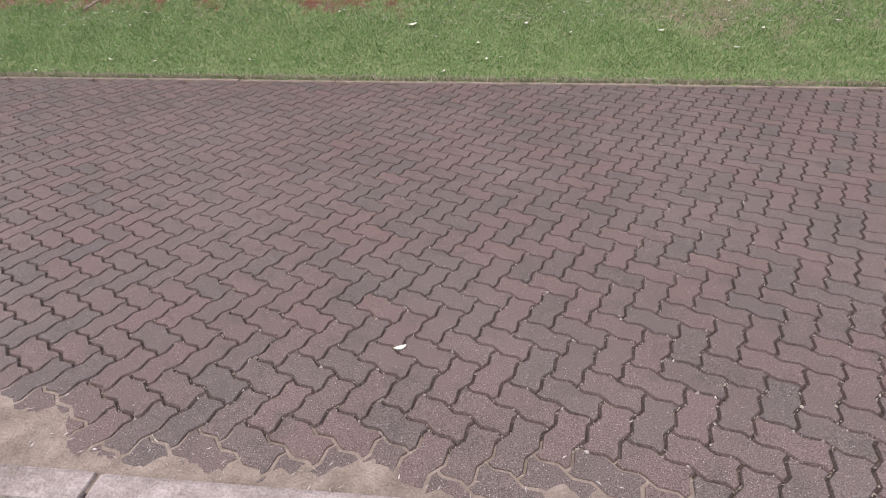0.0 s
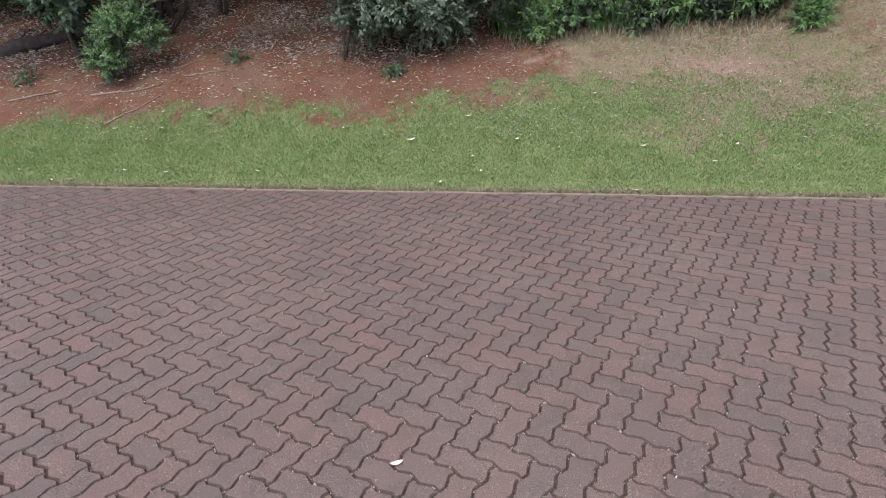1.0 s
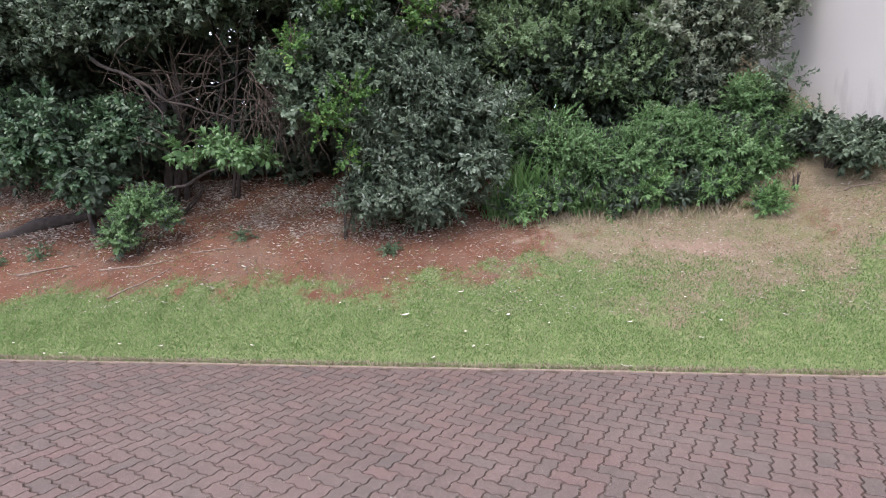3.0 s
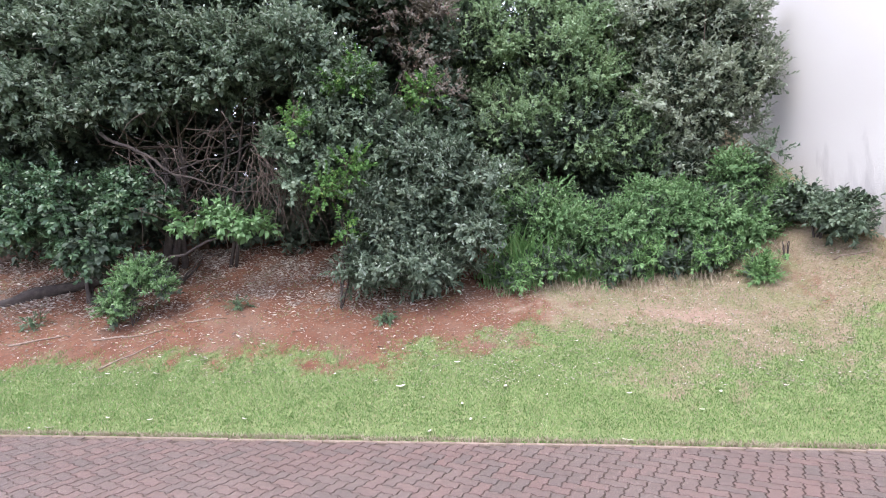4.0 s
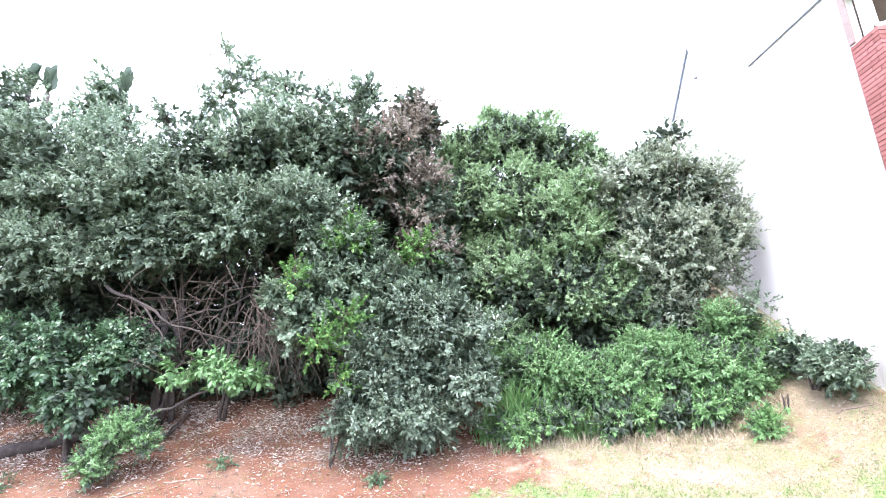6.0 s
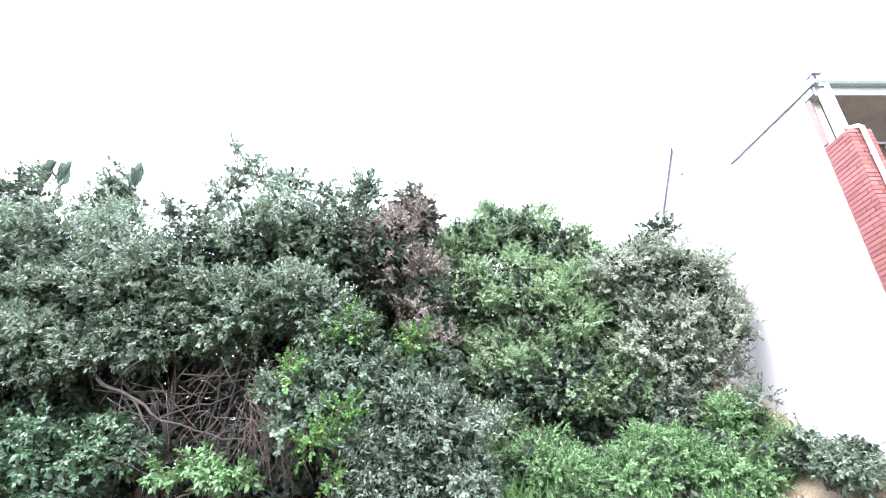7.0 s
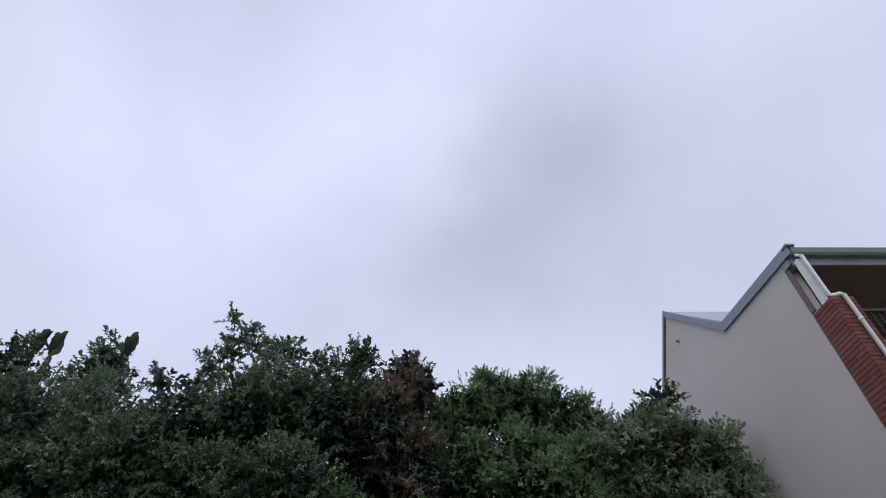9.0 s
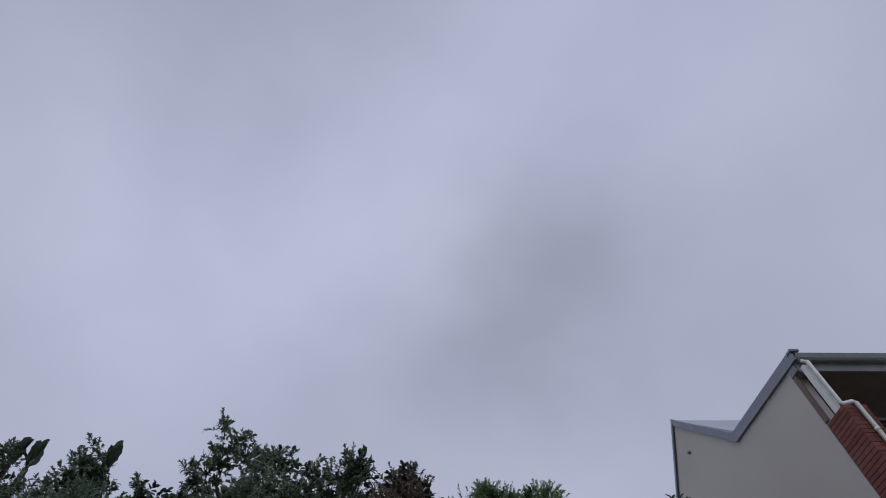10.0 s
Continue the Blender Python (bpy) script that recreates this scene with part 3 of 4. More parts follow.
# ---------------------------------------------------------------- house at the side of the bank
def house():
    x0, cy = WALL_X, WALL_Y
    root = new("house")
    root.location = (x0, cy, 1.6)
    tagged(root, "white plastered two-storey house with red brick pier and balcony", "house")
    bpy.context.view_layer.update()
    back = 12.3
    side = [(cy, 0.9), (back, 0.9), (back, 7.55), (10.15, 9.78), (8.30, 7.99), (cy, 7.84)]
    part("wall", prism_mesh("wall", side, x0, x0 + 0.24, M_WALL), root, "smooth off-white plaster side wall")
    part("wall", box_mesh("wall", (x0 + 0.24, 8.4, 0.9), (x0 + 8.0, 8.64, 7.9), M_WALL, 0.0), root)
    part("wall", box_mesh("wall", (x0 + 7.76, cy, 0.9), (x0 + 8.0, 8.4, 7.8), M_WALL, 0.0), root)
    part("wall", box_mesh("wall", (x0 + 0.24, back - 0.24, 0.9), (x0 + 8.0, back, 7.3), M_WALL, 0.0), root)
    # sheet-metal edge trims along the roof line
    trim = [((5.80, 7.97), (8.27, 8.16), 0.19), ((8.27, 8.16), (10.15, 9.93), 0.20), ((10.15, 9.93), (back + 0.1, 7.60), 0.10)]
    for (ya, za), (yb, zb), deep in trim:
        part("roof_trim", prism_mesh("roof_trim", [(ya, za), (yb, zb), (yb, zb - deep), (ya, za - deep)], x0 - 0.045, x0 - 0.004, M_FLASH), root, "blue-grey metal edge trim")
    # roof planes
    part("roof", prism_mesh("roof", [(5.86, 7.94), (8.20, 8.14), (8.20, 8.08), (5.86, 7.88)], x0, x0 + 8.2, M_ROOF), root)
    part("roof", prism_mesh("roof", [(8.20, 8.15), (10.15, 9.90), (10.15, 9.82), (8.22, 8.07)], x0, x0 + 8.2, M_ROOF), root, "pale sheet-metal roof slope")
    part("roof", prism_mesh("roof", [(10.15, 9.90), (back + 0.1, 7.58), (back + 0.1, 7.50), (10.15, 9.82)], x0, x0 + 8.2, M_ROOF), root)
    # eaves: fascia, gutter, ceiling of the balcony
    part("balcony_ceiling", box_mesh("balcony_ceiling", (x0 + 0.24, 5.93, 7.63), (x0 + 7.76, 8.4, 7.69), M_SOFFIT, 0.0), root, "brown balcony ceiling")
    part("fascia", box_mesh("fascia", (x0 + 0.0, 5.89, 7.61), (x0 + 8.2, 5.925, 7.87), M_GUTTER), root)
    g0 = 5.775
    gut = [(g0, 7.90), (g0 - 0.012, 7.89), (g0 + 0.005, 7.80), (g0 + 0.03, 7.765), (g0 + 0.112, 7.765), (g0 + 0.112, 7.79), (g0 + 0.04, 7.79), (g0 + 0.02, 7.81)]
    part("gutter", prism_mesh("gutter", gut, x0 + 0.0, x0 + 8.2, M_GUTTER), root, "grey metal rain gutter")
    part("gutter_cap", box_mesh("gutter_cap", (x0 - 0.06, g0 - 0.02, 7.93), (x0 + 0.10, g0 + 0.13, 7.97), M_FLASH), root)
    part("eaves_box", box_mesh("eaves_box", (x0 - 0.02, 5.93, 7.66), (x0 + 0.16, cy - 0.002, 7.84), M_GUTTER), root)
    # Brown strip added where only the recess's shade shows beside the post.
    part("recess_shade_strip", box_mesh("recess_shade_strip", (x0 - 0.008, cy - 0.10, 6.78), (x0 + 0.03, cy - 0.002, 7.655), M_SOFFIT), root, "brown strip standing in for the shaded recess by the post")
    # pier with its post and down pipe
    px0, px1, py0, py1, top = x0 - 0.02, x0 + 0.34, 5.64, cy - 0.03, 6.73
    part("post", box_mesh("post", (px0 + 0.03, py0 + 0.16, top), (px0 + 0.12, py0 + 0.25, 7.66), M_WHITE, 0.01), root, "white timber post")
    pier = part("brick_pier", box_mesh("brick_pier", (px0 + 0.012, py0 + 0.012, 0.9), (px1 - 0.012, py1 - 0.004, top - 0.006), M_MORTAR, 0.0), root, "red face-brick pier")
    fx, fy = px0 + 0.19, py0 - 0.045
    pipe = [[(px0 + 0.08, g0 + 0.05, 7.77, 0.033), (px0 + 0.08, py0 + 0.09, 7.66, 0.033), (px0 + 0.08, py0 + 0.08, top + 0.10, 0.033), (px0 + 0.10, py0 + 0.05, top + 0.06, 0.033),
             (fx - 0.02, fy + 0.02, top + 0.035, 0.033), (fx, fy, top, 0.033), (fx, fy, 0.95, 0.033)]]
    pipe_ob = part("down_pipe", tube_mesh("down_pipe", pipe, M_WHITE, 12), root, "white plastic down pipe")
    for z in (6.25, 4.4, 2.6):
        part("pipe_collar", tube_mesh("pipe_collar", [[(fx, fy, z, 0.039), (fx, fy, z + 0.04, 0.039)]], M_WHITE, 12), pipe_ob)
    part("spout", tube_mesh("spout", [[(x0 - 0.06, 10.05, 8.95, 0.035), (x0 - 0.004, 10.05, 8.95, 0.035)]], M_FLASH, 8), root)
    # balcony: floor slab, railing
    part("balcony_slab", box_mesh("balcony_slab", (x0 + 0.24, 5.90, 4.95), (x0 + 7.76, 8.4, 5.20), M_WHITE), root, "white balcony floor slab")
    part("parapet", box_mesh("parapet", (x0 + 0.40, 5.95, 5.20), (x0 + 7.76, 6.09, 6.15), M_WHITE), root)
    rail = part("railing", box_mesh("railing", (x0 + 0.40, 5.98, 6.71), (x0 + 7.7, 6.04, 6.76), M_RAIL), root, "dark metal balcony railing")
    bar = box_mesh("baluster", (-0.012, -0.012, 6.15), (0.012, 0.012, 6.71), M_RAIL, 0.0)
    for i in range(60):
        ob = new("baluster", bar)
        ob.parent = rail
        ob.location = (x0 + 0.47 + i * 0.12, 6.01, 0)
    # bricks of the pier, course by course
    dy, dx = (py1 - py0 - 0.01) / 2, (px1 - px0 - 0.01) / 2
    me_y = box_mesh("brick", (0, 0, 0), (0.106, dy, 0.060), M_BRICK, 0.0)
    me_x = box_mesh("brick", (0, 0, 0), (dx, 0.106, 0.060), M_BRICK, 0.0)
    long_y = box_mesh("brick", (0, 0, 0), (0.106, py1 - py0 - 0.116, 0.060), M_BRICK, 0.0)
    long_x = box_mesh("brick", (0, 0, 0), (px1 - px0 - 0.116, 0.106, 0.060), M_BRICK, 0.0)
    c = 0
    z = top - 0.060
    while z > 0.95:
        odd = c % 2
        spots = []
        if odd:
            spots = [(me_y, px0, py0), (me_y, px0, py0 + dy + 0.01), (long_x, px0 + 0.116, py0)]
        else:
            spots = [(me_x, px0, py0), (me_x, px0 + dx + 0.01, py0), (long_y, px0, py0 + 0.116)]
        for k, (me, bx, by) in enumerate(spots):
            ob = new("brick", me)
            ob.parent = pier
            ob.location = (bx, by, z)
        z -= 0.070
        c += 1


house()

# ---------------------------------------------------------------- trees and shrubs, from the back to the front
SILVER = [
    (-7.57, 9.50, 6.26, 1.62, 1.57), (-5.82, 9.20, 5.88, 1.57, 1.50), (-4.29, 9.00, 6.01, 1.57, 1.39), (-2.85, 9.00, 6.35, 1.50, 1.43),
    (-1.58, 9.00, 6.50, 1.20, 1.20), (-6.50, 8.80, 4.55, 1.43, 0.91), (-4.79, 8.60, 4.67, 1.43, 0.76), (-3.36, 8.50, 4.93, 1.35, 0.77),
    (-1.79, 8.40, 4.88, 1.06, 0.92), (-9.59, 9.60, 5.96, 1.59, 2.25),
    (-2.66, 9.00, 8.05, 0.20, 0.26), (-1.97, 9.00, 7.74, 0.20, 0.24), (-1.14, 9.00, 7.85, 0.22, 0.42), (-4.90, 9.00, 7.35, 0.16, 0.27), (-4.25, 9.00, 7.05, 0.15, 0.22)]
SPIRE = [(-3.89, 9.00, 7.80, 0.36, 0.92), (-3.31, 9.00, 8.20, 0.45, 0.47), (-2.80, 9.00, 8.00, 0.32, 0.29), (-3.92, 9.00, 8.82, 0.14, 0.25)]
RED = [(-0.59, 9.00, 6.34, 0.92, 1.32), (-0.10, 9.20, 7.06, 0.51, 0.77), (0.11, 8.80, 5.32, 0.52, 0.88), (0.24, 8.40, 4.35, 0.34, 0.40), (-0.16, 9.00, 7.56, 0.20, 0.24), (0.16, 9.00, 7.10, 0.18, 0.20)]
MID = [(-1.15, 8.20, 4.03, 0.82, 0.75), (-1.62, 8.00, 3.36, 0.78, 0.69), (-0.49, 8.00, 3.51, 0.75, 0.75), (0.23, 8.30, 3.84, 0.46, 0.56)]
MIDLOW = [(0.29, 7.80, 3.04, 0.89, 0.67), (-0.38, 7.80, 2.32, 0.90, 0.70), (0.56, 7.80, 2.38, 0.62, 0.59), (-0.84, 7.70, 1.73, 0.47, 0.36), (-0.06, 7.60, 1.64, 0.85, 0.32)]
VINE = [(-1.89, 7.50, 3.77, 0.18, 0.43), (-1.45, 7.30, 2.76, 0.29, 0.23), (-1.13, 7.90, 4.46, 0.36, 0.33), (-0.05, 7.90, 4.31, 0.45, 0.26), (-1.10, 7.40, 3.16, 0.20, 0.20), (-1.21, 7.40, 2.24, 0.17, 0.26)]
GREEN = [
    (1.93, 10.00, 7.28, 1.30, 0.80), (0.90, 10.00, 6.90, 0.66, 0.98), (2.87, 10.00, 6.82, 0.98, 0.92), (3.55, 9.90, 6.55, 0.70, 0.68), (0.80, 9.60, 5.75, 0.70, 0.95), (3.15, 9.60, 5.80, 0.85, 0.85), (1.65, 9.60, 5.74, 1.20, 0.97), (2.33, 9.40, 4.95, 1.21, 1.02),
    (2.72, 9.20, 3.91, 1.25, 0.93), (1.58, 9.20, 3.93, 0.93, 0.93), (3.54, 9.20, 3.79, 0.94, 0.82), (1.30, 9.00, 3.10, 0.68, 0.47)]
OLIVE = [(3.55, 9.55, 5.75, 0.80, 0.75), (4.20, 9.30, 5.84, 0.85, 0.84), (5.05, 9.20, 5.73, 0.90, 0.77), (5.54, 9.10, 4.82, 0.60, 0.78), (4.80, 9.10, 4.17, 0.82, 0.74), (4.38, 9.10, 4.72, 0.97, 0.88),
         (4.36, 9.10, 3.36, 0.82, 0.40), (5.03, 9.20, 6.91, 0.19, 0.32), (4.54, 9.20, 6.40, 0.52, 0.31)]
UNDER_A = [(1.81, 8.40, 2.40, 0.72, 0.59), (2.65, 8.30, 2.21, 0.80, 0.50)]
UNDER_B = [(3.56, 8.30, 2.36, 0.81, 0.50), (4.48, 8.30, 2.42, 0.72, 0.51)]
UNDER_C = [(5.22, 8.20, 2.32, 0.63, 0.50), (5.24, 8.60, 3.02, 0.58, 0.37)]
FRONT = [(5.11, 7.40, 1.57, 0.51, 0.21), (3.01, 7.80, 1.68, 0.74, 0.26), (1.70, 7.80, 1.63, 0.56, 0.26), (4.09, 7.80, 1.73, 0.74, 0.26)]
RBUSH = [(5.63, 7.70, 2.47, 0.43, 0.32), (5.80, 7.10, 2.27, 0.40, 0.29)]
SPRIG = [(5.47, 8.20, 3.37, 0.26, 0.29)]
BROAD = [(-5.90, 8.30, 2.71, 0.92, 0.58), (-5.03, 8.50, 2.88, 0.52, 0.43), (-6.89, 8.50, 2.75, 0.68, 0.68), (-4.55, 8.60, 2.84, 0.53, 0.23), (-5.27, 8.20, 2.09, 0.57, 0.27)]
BRIGHT = [(-2.75, 7.95, 2.34, 0.40, 0.15), (-3.15, 8.00, 2.52, 0.36, 0.13), (-3.72, 8.10, 2.46, 0.24, 0.09)]
SHRUB = [(-4.25, 7.90, 1.72, 0.34, 0.22), (-4.58, 7.72, 1.24, 0.27, 0.25), (-4.05, 7.95, 1.50, 0.22, 0.16), (-4.45, 7.85, 1.60, 0.26, 0.22)]

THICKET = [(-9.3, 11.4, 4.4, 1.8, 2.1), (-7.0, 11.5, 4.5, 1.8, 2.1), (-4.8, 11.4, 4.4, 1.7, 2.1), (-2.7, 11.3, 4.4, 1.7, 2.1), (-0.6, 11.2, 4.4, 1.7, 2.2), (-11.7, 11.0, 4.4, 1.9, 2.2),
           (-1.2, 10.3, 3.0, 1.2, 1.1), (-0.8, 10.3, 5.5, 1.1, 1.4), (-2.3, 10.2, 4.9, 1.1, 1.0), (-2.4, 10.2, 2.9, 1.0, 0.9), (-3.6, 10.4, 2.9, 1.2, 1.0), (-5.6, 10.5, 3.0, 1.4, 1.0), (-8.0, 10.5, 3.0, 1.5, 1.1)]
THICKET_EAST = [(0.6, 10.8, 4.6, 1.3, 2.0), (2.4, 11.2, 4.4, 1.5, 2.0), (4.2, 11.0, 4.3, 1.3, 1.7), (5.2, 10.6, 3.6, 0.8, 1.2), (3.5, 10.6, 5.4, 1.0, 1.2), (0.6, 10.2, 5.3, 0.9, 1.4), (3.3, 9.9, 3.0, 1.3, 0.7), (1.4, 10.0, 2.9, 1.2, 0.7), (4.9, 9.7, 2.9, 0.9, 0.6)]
BACK = [(-11.0, 12.5, 9.65, 1.3, 1.2), (-8.4, 12.5, 9.6, 0.9, 1.2), (-9.9, 12.2, 7.6, 1.6, 1.4), (-6.5, 12.2, 7.2, 1.3, 0.9)]
# Added backing for the gaps, its leaf colour darkened as the hollow's shade.
tree("thicket", "dense thicket behind the trees, shade put into its dark leaf colour", "thicket", (-4.6, 11.4), THICKET, 5600, 0.17, 0.5, 14, M_SHADE_LEAF, 2, stems=6, stem_r=0.05, length=0.40, gaps=3.0, deep=0.3, fill=0.35, lumpy=0)
tree("thicket", "dense thicket behind the round tree, shade put into its dark leaf colour", "thicket", (2.6, 10.8), THICKET_EAST, 3000, 0.15, 0.5, 14, M_SHADE_LEAF, 6, stems=5, stem_r=0.05, length=0.40, gaps=3.0, deep=0.3, fill=0.3, lumpy=0)
tree("back_tree", "dark-leaved tree standing behind the silvery tree", "tree", (-9.3, 12.6), BACK, 1500, 0.14, 0.42, 20, M_DEEP, 8, stems=3, stem_r=0.08, length=0.4)
tree("silver_leaved_tree", "spreading tree with silvery grey-green leaves over bare soil", "tree", (-4.6, 9.6), SILVER, 9000, 0.112, 0.44, 18, M_SILVER, 3,
     stems=4, stem_r=0.075, twigs=12, length=0.38, gaps=0.02, rough=0.42)
tree("tall_sapling", "tall open sapling rising above the silvery tree", "sapling", (-3.5, 9.5), SPIRE, 300, 0.11, 0.4, 20, M_SILVER, 4, stems=2, stem_r=0.035, twigs=12, length=0.26, gaps=0.0, fill=0)
tree("reddish_tree", "tree with ageing reddish-brown and olive leaves", "tree", (-0.5, 9.2), RED, 1900, 0.11, 0.42, 18, M_RED, 5, stems=2, stem_r=0.08, twigs=14, length=0.36)
tree("round_green_tree", "dense round-crowned tree with mid-green leaves", "tree", (2.3, 9.9), [(*b[:3], b[3] * 1.12, b[4] * 1.06) for b in GREEN], 13500, 0.075, 0.44, 18, M_GREEN, 7, stems=3, stem_r=0.09, length=0.25, rough=0.26, gaps=0.08)
tree("olive_tree", "loose tree with olive-grey leaves beside the white wall", "tree", (4.6, 9.3), [(*b[:3], b[3] * 1.12, b[4] * 1.08) for b in OLIVE], 4600, 0.105, 0.42, 17, M_OLIVE, 9, stems=3, stem_r=0.07, twigs=14, length=0.40)
tree("bush", "dense dark green bush at the top of the bank", "bush", (-0.9, 8.4), MID, 2300, 0.11, 0.42, 20, M_DEEP, 11, stems=3, stem_r=0.05)
tree("silver_bush", "low bush with grey-green upright leaves on bare soil", "bush", (0.1, 8.0), MIDLOW, 2900, 0.100, 0.38, 18, M_GREY, 13, stems=4, stem_r=0.04, length=0.34, rough=0.5, gaps=0.02)
tree("creeper", "bright green creeper climbing through the bush", "creeper", (-1.3, 7.75), VINE, 330, 0.075, 0.6, 18, M_VINE, 15, stems=3, stem_r=0.015, length=0.30, gaps=0.3, rough=0.7, fill=0)
tree("broadleaf_bush", "low bush with glossy broad green leaves", "bush", (-5.5, 8.6), BROAD, 1350, 0.13, 0.46, 18, M_BROAD, 17, stems=3, stem_r=0.04, length=0.36, droop=0.35)
tree("leafy_branch_shrub", "low leaning branch with bright broad leaves", "shrub", (-4.3, 9.1), BRIGHT, 80, 0.15, 0.44, 14, M_BRIGHT, 19, stems=2, stem_r=0.02, twigs=5, length=0.3, gaps=1.0, droop=0.4, fill=0)
tree("fern_shrub", "small soft green shrub on red soil", "shrub", (-4.4, 7.9), SHRUB, 420, 0.07, 0.36, 20, M_HERB, 21, stems=3, stem_r=0.012, length=0.24, gaps=1.0)
for k, (bl, foot) in enumerate(((UNDER_A, (2.2, 8.3)), (UNDER_B, (4.0, 8.3)), (UNDER_C, (5.2, 8.35)))):
    tree("undergrowth_bush", "tangled fresh green undergrowth below the trees", "bush", foot, bl, 2300, 0.085, 0.34, 18, M_HERB, 23 + k, stems=5, stem_r=0.015, group="undergrowth", length=0.34, rough=0.6, gaps=0.05)
for k, b in enumerate(FRONT):
    tree("weed_clump", "clump of green weeds at the edge of the bare soil", "weeds", (b[0], b[1]), [b, (b[0] - 0.4, b[1] - 0.05, b[2] - 0.1, 0.3, 0.2), (b[0] + 0.35, b[1] + 0.1, b[2] + 0.05, 0.3, 0.25)],
         360, 0.10, 0.22, 20, M_WEED, 33 + k, stems=5, stem_r=0.008, group="weeds", twigs=4, length=0.26, rough=0.6)
tree("corner_bush", "small grey-green bush against the white wall", "bush", (5.6, 7.5), RBUSH, 560, 0.10, 0.38, 16, M_DEEP, 41, stems=3, stem_r=0.02, length=0.28, rough=0.5)
tree("thin_sapling", "thin dark-leaved sapling in front of the white wall", "sapling", (5.42, 8.25), SPRIG, 34, 0.10, 0.4, 14, M_DEEP, 43, stems=2, stem_r=0.012, length=0.26, gaps=1.0, fill=0)


def paddle_plant(foot, top, seed, count):
    """A tall plant with a bare stem and upright paddle leaves at its head."""
    rr = random.Random(seed)
    fz = float(ground_z(*foot))
    root = new("paddle_leaved_plant")
    root.location = (*foot, fz)
    tagged(root, "tall plant with upright dark paddle-shaped leaves", "plant", "tall plants")
    bpy.context.view_layer.update()
    part("stem", tube_mesh("stem", [bent((*foot, fz - 0.1), (foot[0], foot[1], top - 0.7), 0.10, 0.07, rr, 6, 0.03)], M_BARK, 8), root)
    for i in range(count):
        a, lean = 2 * math.pi * i / count + rr.uniform(-0.3, 0.3), (rr.uniform(0.08, 0.2) if i < 3 else rr.uniform(0.4, 0.9))
        ln, wd = (rr.uniform(0.95, 1.1), 0.23) if i < 3 else (rr.uniform(0.6, 0.9), rr.uniform(0.10, 0.16))
        verts, faces = [], []
        out = Vector((math.cos(a), math.sin(a), 0))
        side = Vector((-math.sin(a), math.cos(a), 0))
        for s in range(9):
            f = s / 8
            w = wd * math.sin(math.pi * min(1, max(0.02, f * 0.97))) ** 0.6 * (0.8 + 0.35 * (s % 2) * rr.random()) if f > 0.22 else 0.012
            p = Vector((*foot, top - 0.75)) + out * (lean * ln * f ** 1.6) + Vector((0, 0, ln * f * (1 - 0.45 * lean * f)))
            for q in (-1, 0, 1):
                verts.append(p + side * (w * q) - out * (0.05 * abs(q)))
        for s in range(8):
            for q in range(2):
                b = s * 3 + q
                faces.append((b, b + 3, b + 4, b + 1))
        part("leaf", mesh_from("leaf", verts, faces, M_SHADE_LEAF, True), root)


paddle_plant((-10.9, 13.0), 11.35, 61, 9)
paddle_plant((-10.45, 13.1), 11.3, 62, 5)
paddle_plant((-8.3, 13.0), 11.15, 63, 9)


for k, (x, y, r) in enumerate(((-0.62, 7.30, 0.15), (-5.9, 7.95, 0.24), (-6.5, 7.85, 0.20), (-2.9, 7.95, 0.13))):
    tree("weed_tuft", "small green weed tuft on the bare soil", "weeds", (x, y), [(x, y, float(ground_z(x, y)) + 0.07, r, 0.07)], 26, 0.06, 0.34, 14, M_BROAD, 70 + k,
         stems=2, stem_r=0.005, twigs=2, group="small weeds", length=0.14, gaps=5.0, fill=0, lumpy=0, rough=0.9, droop=0.5)
log_rng = random.Random(3)
tagged(new("fallen_log", tube_mesh("fallen_log", [bent((-8.8, 8.3, float(ground_z(-8.8, 8.3)) + 0.05), (-5.0, 9.2, float(ground_z(-5.0, 9.2)) + 0.08), 0.14, 0.07, log_rng, 10, 0.07)], M_BARK, 10, 0.3)),
       "dark weathered log lying on the soil under the bush", "log")


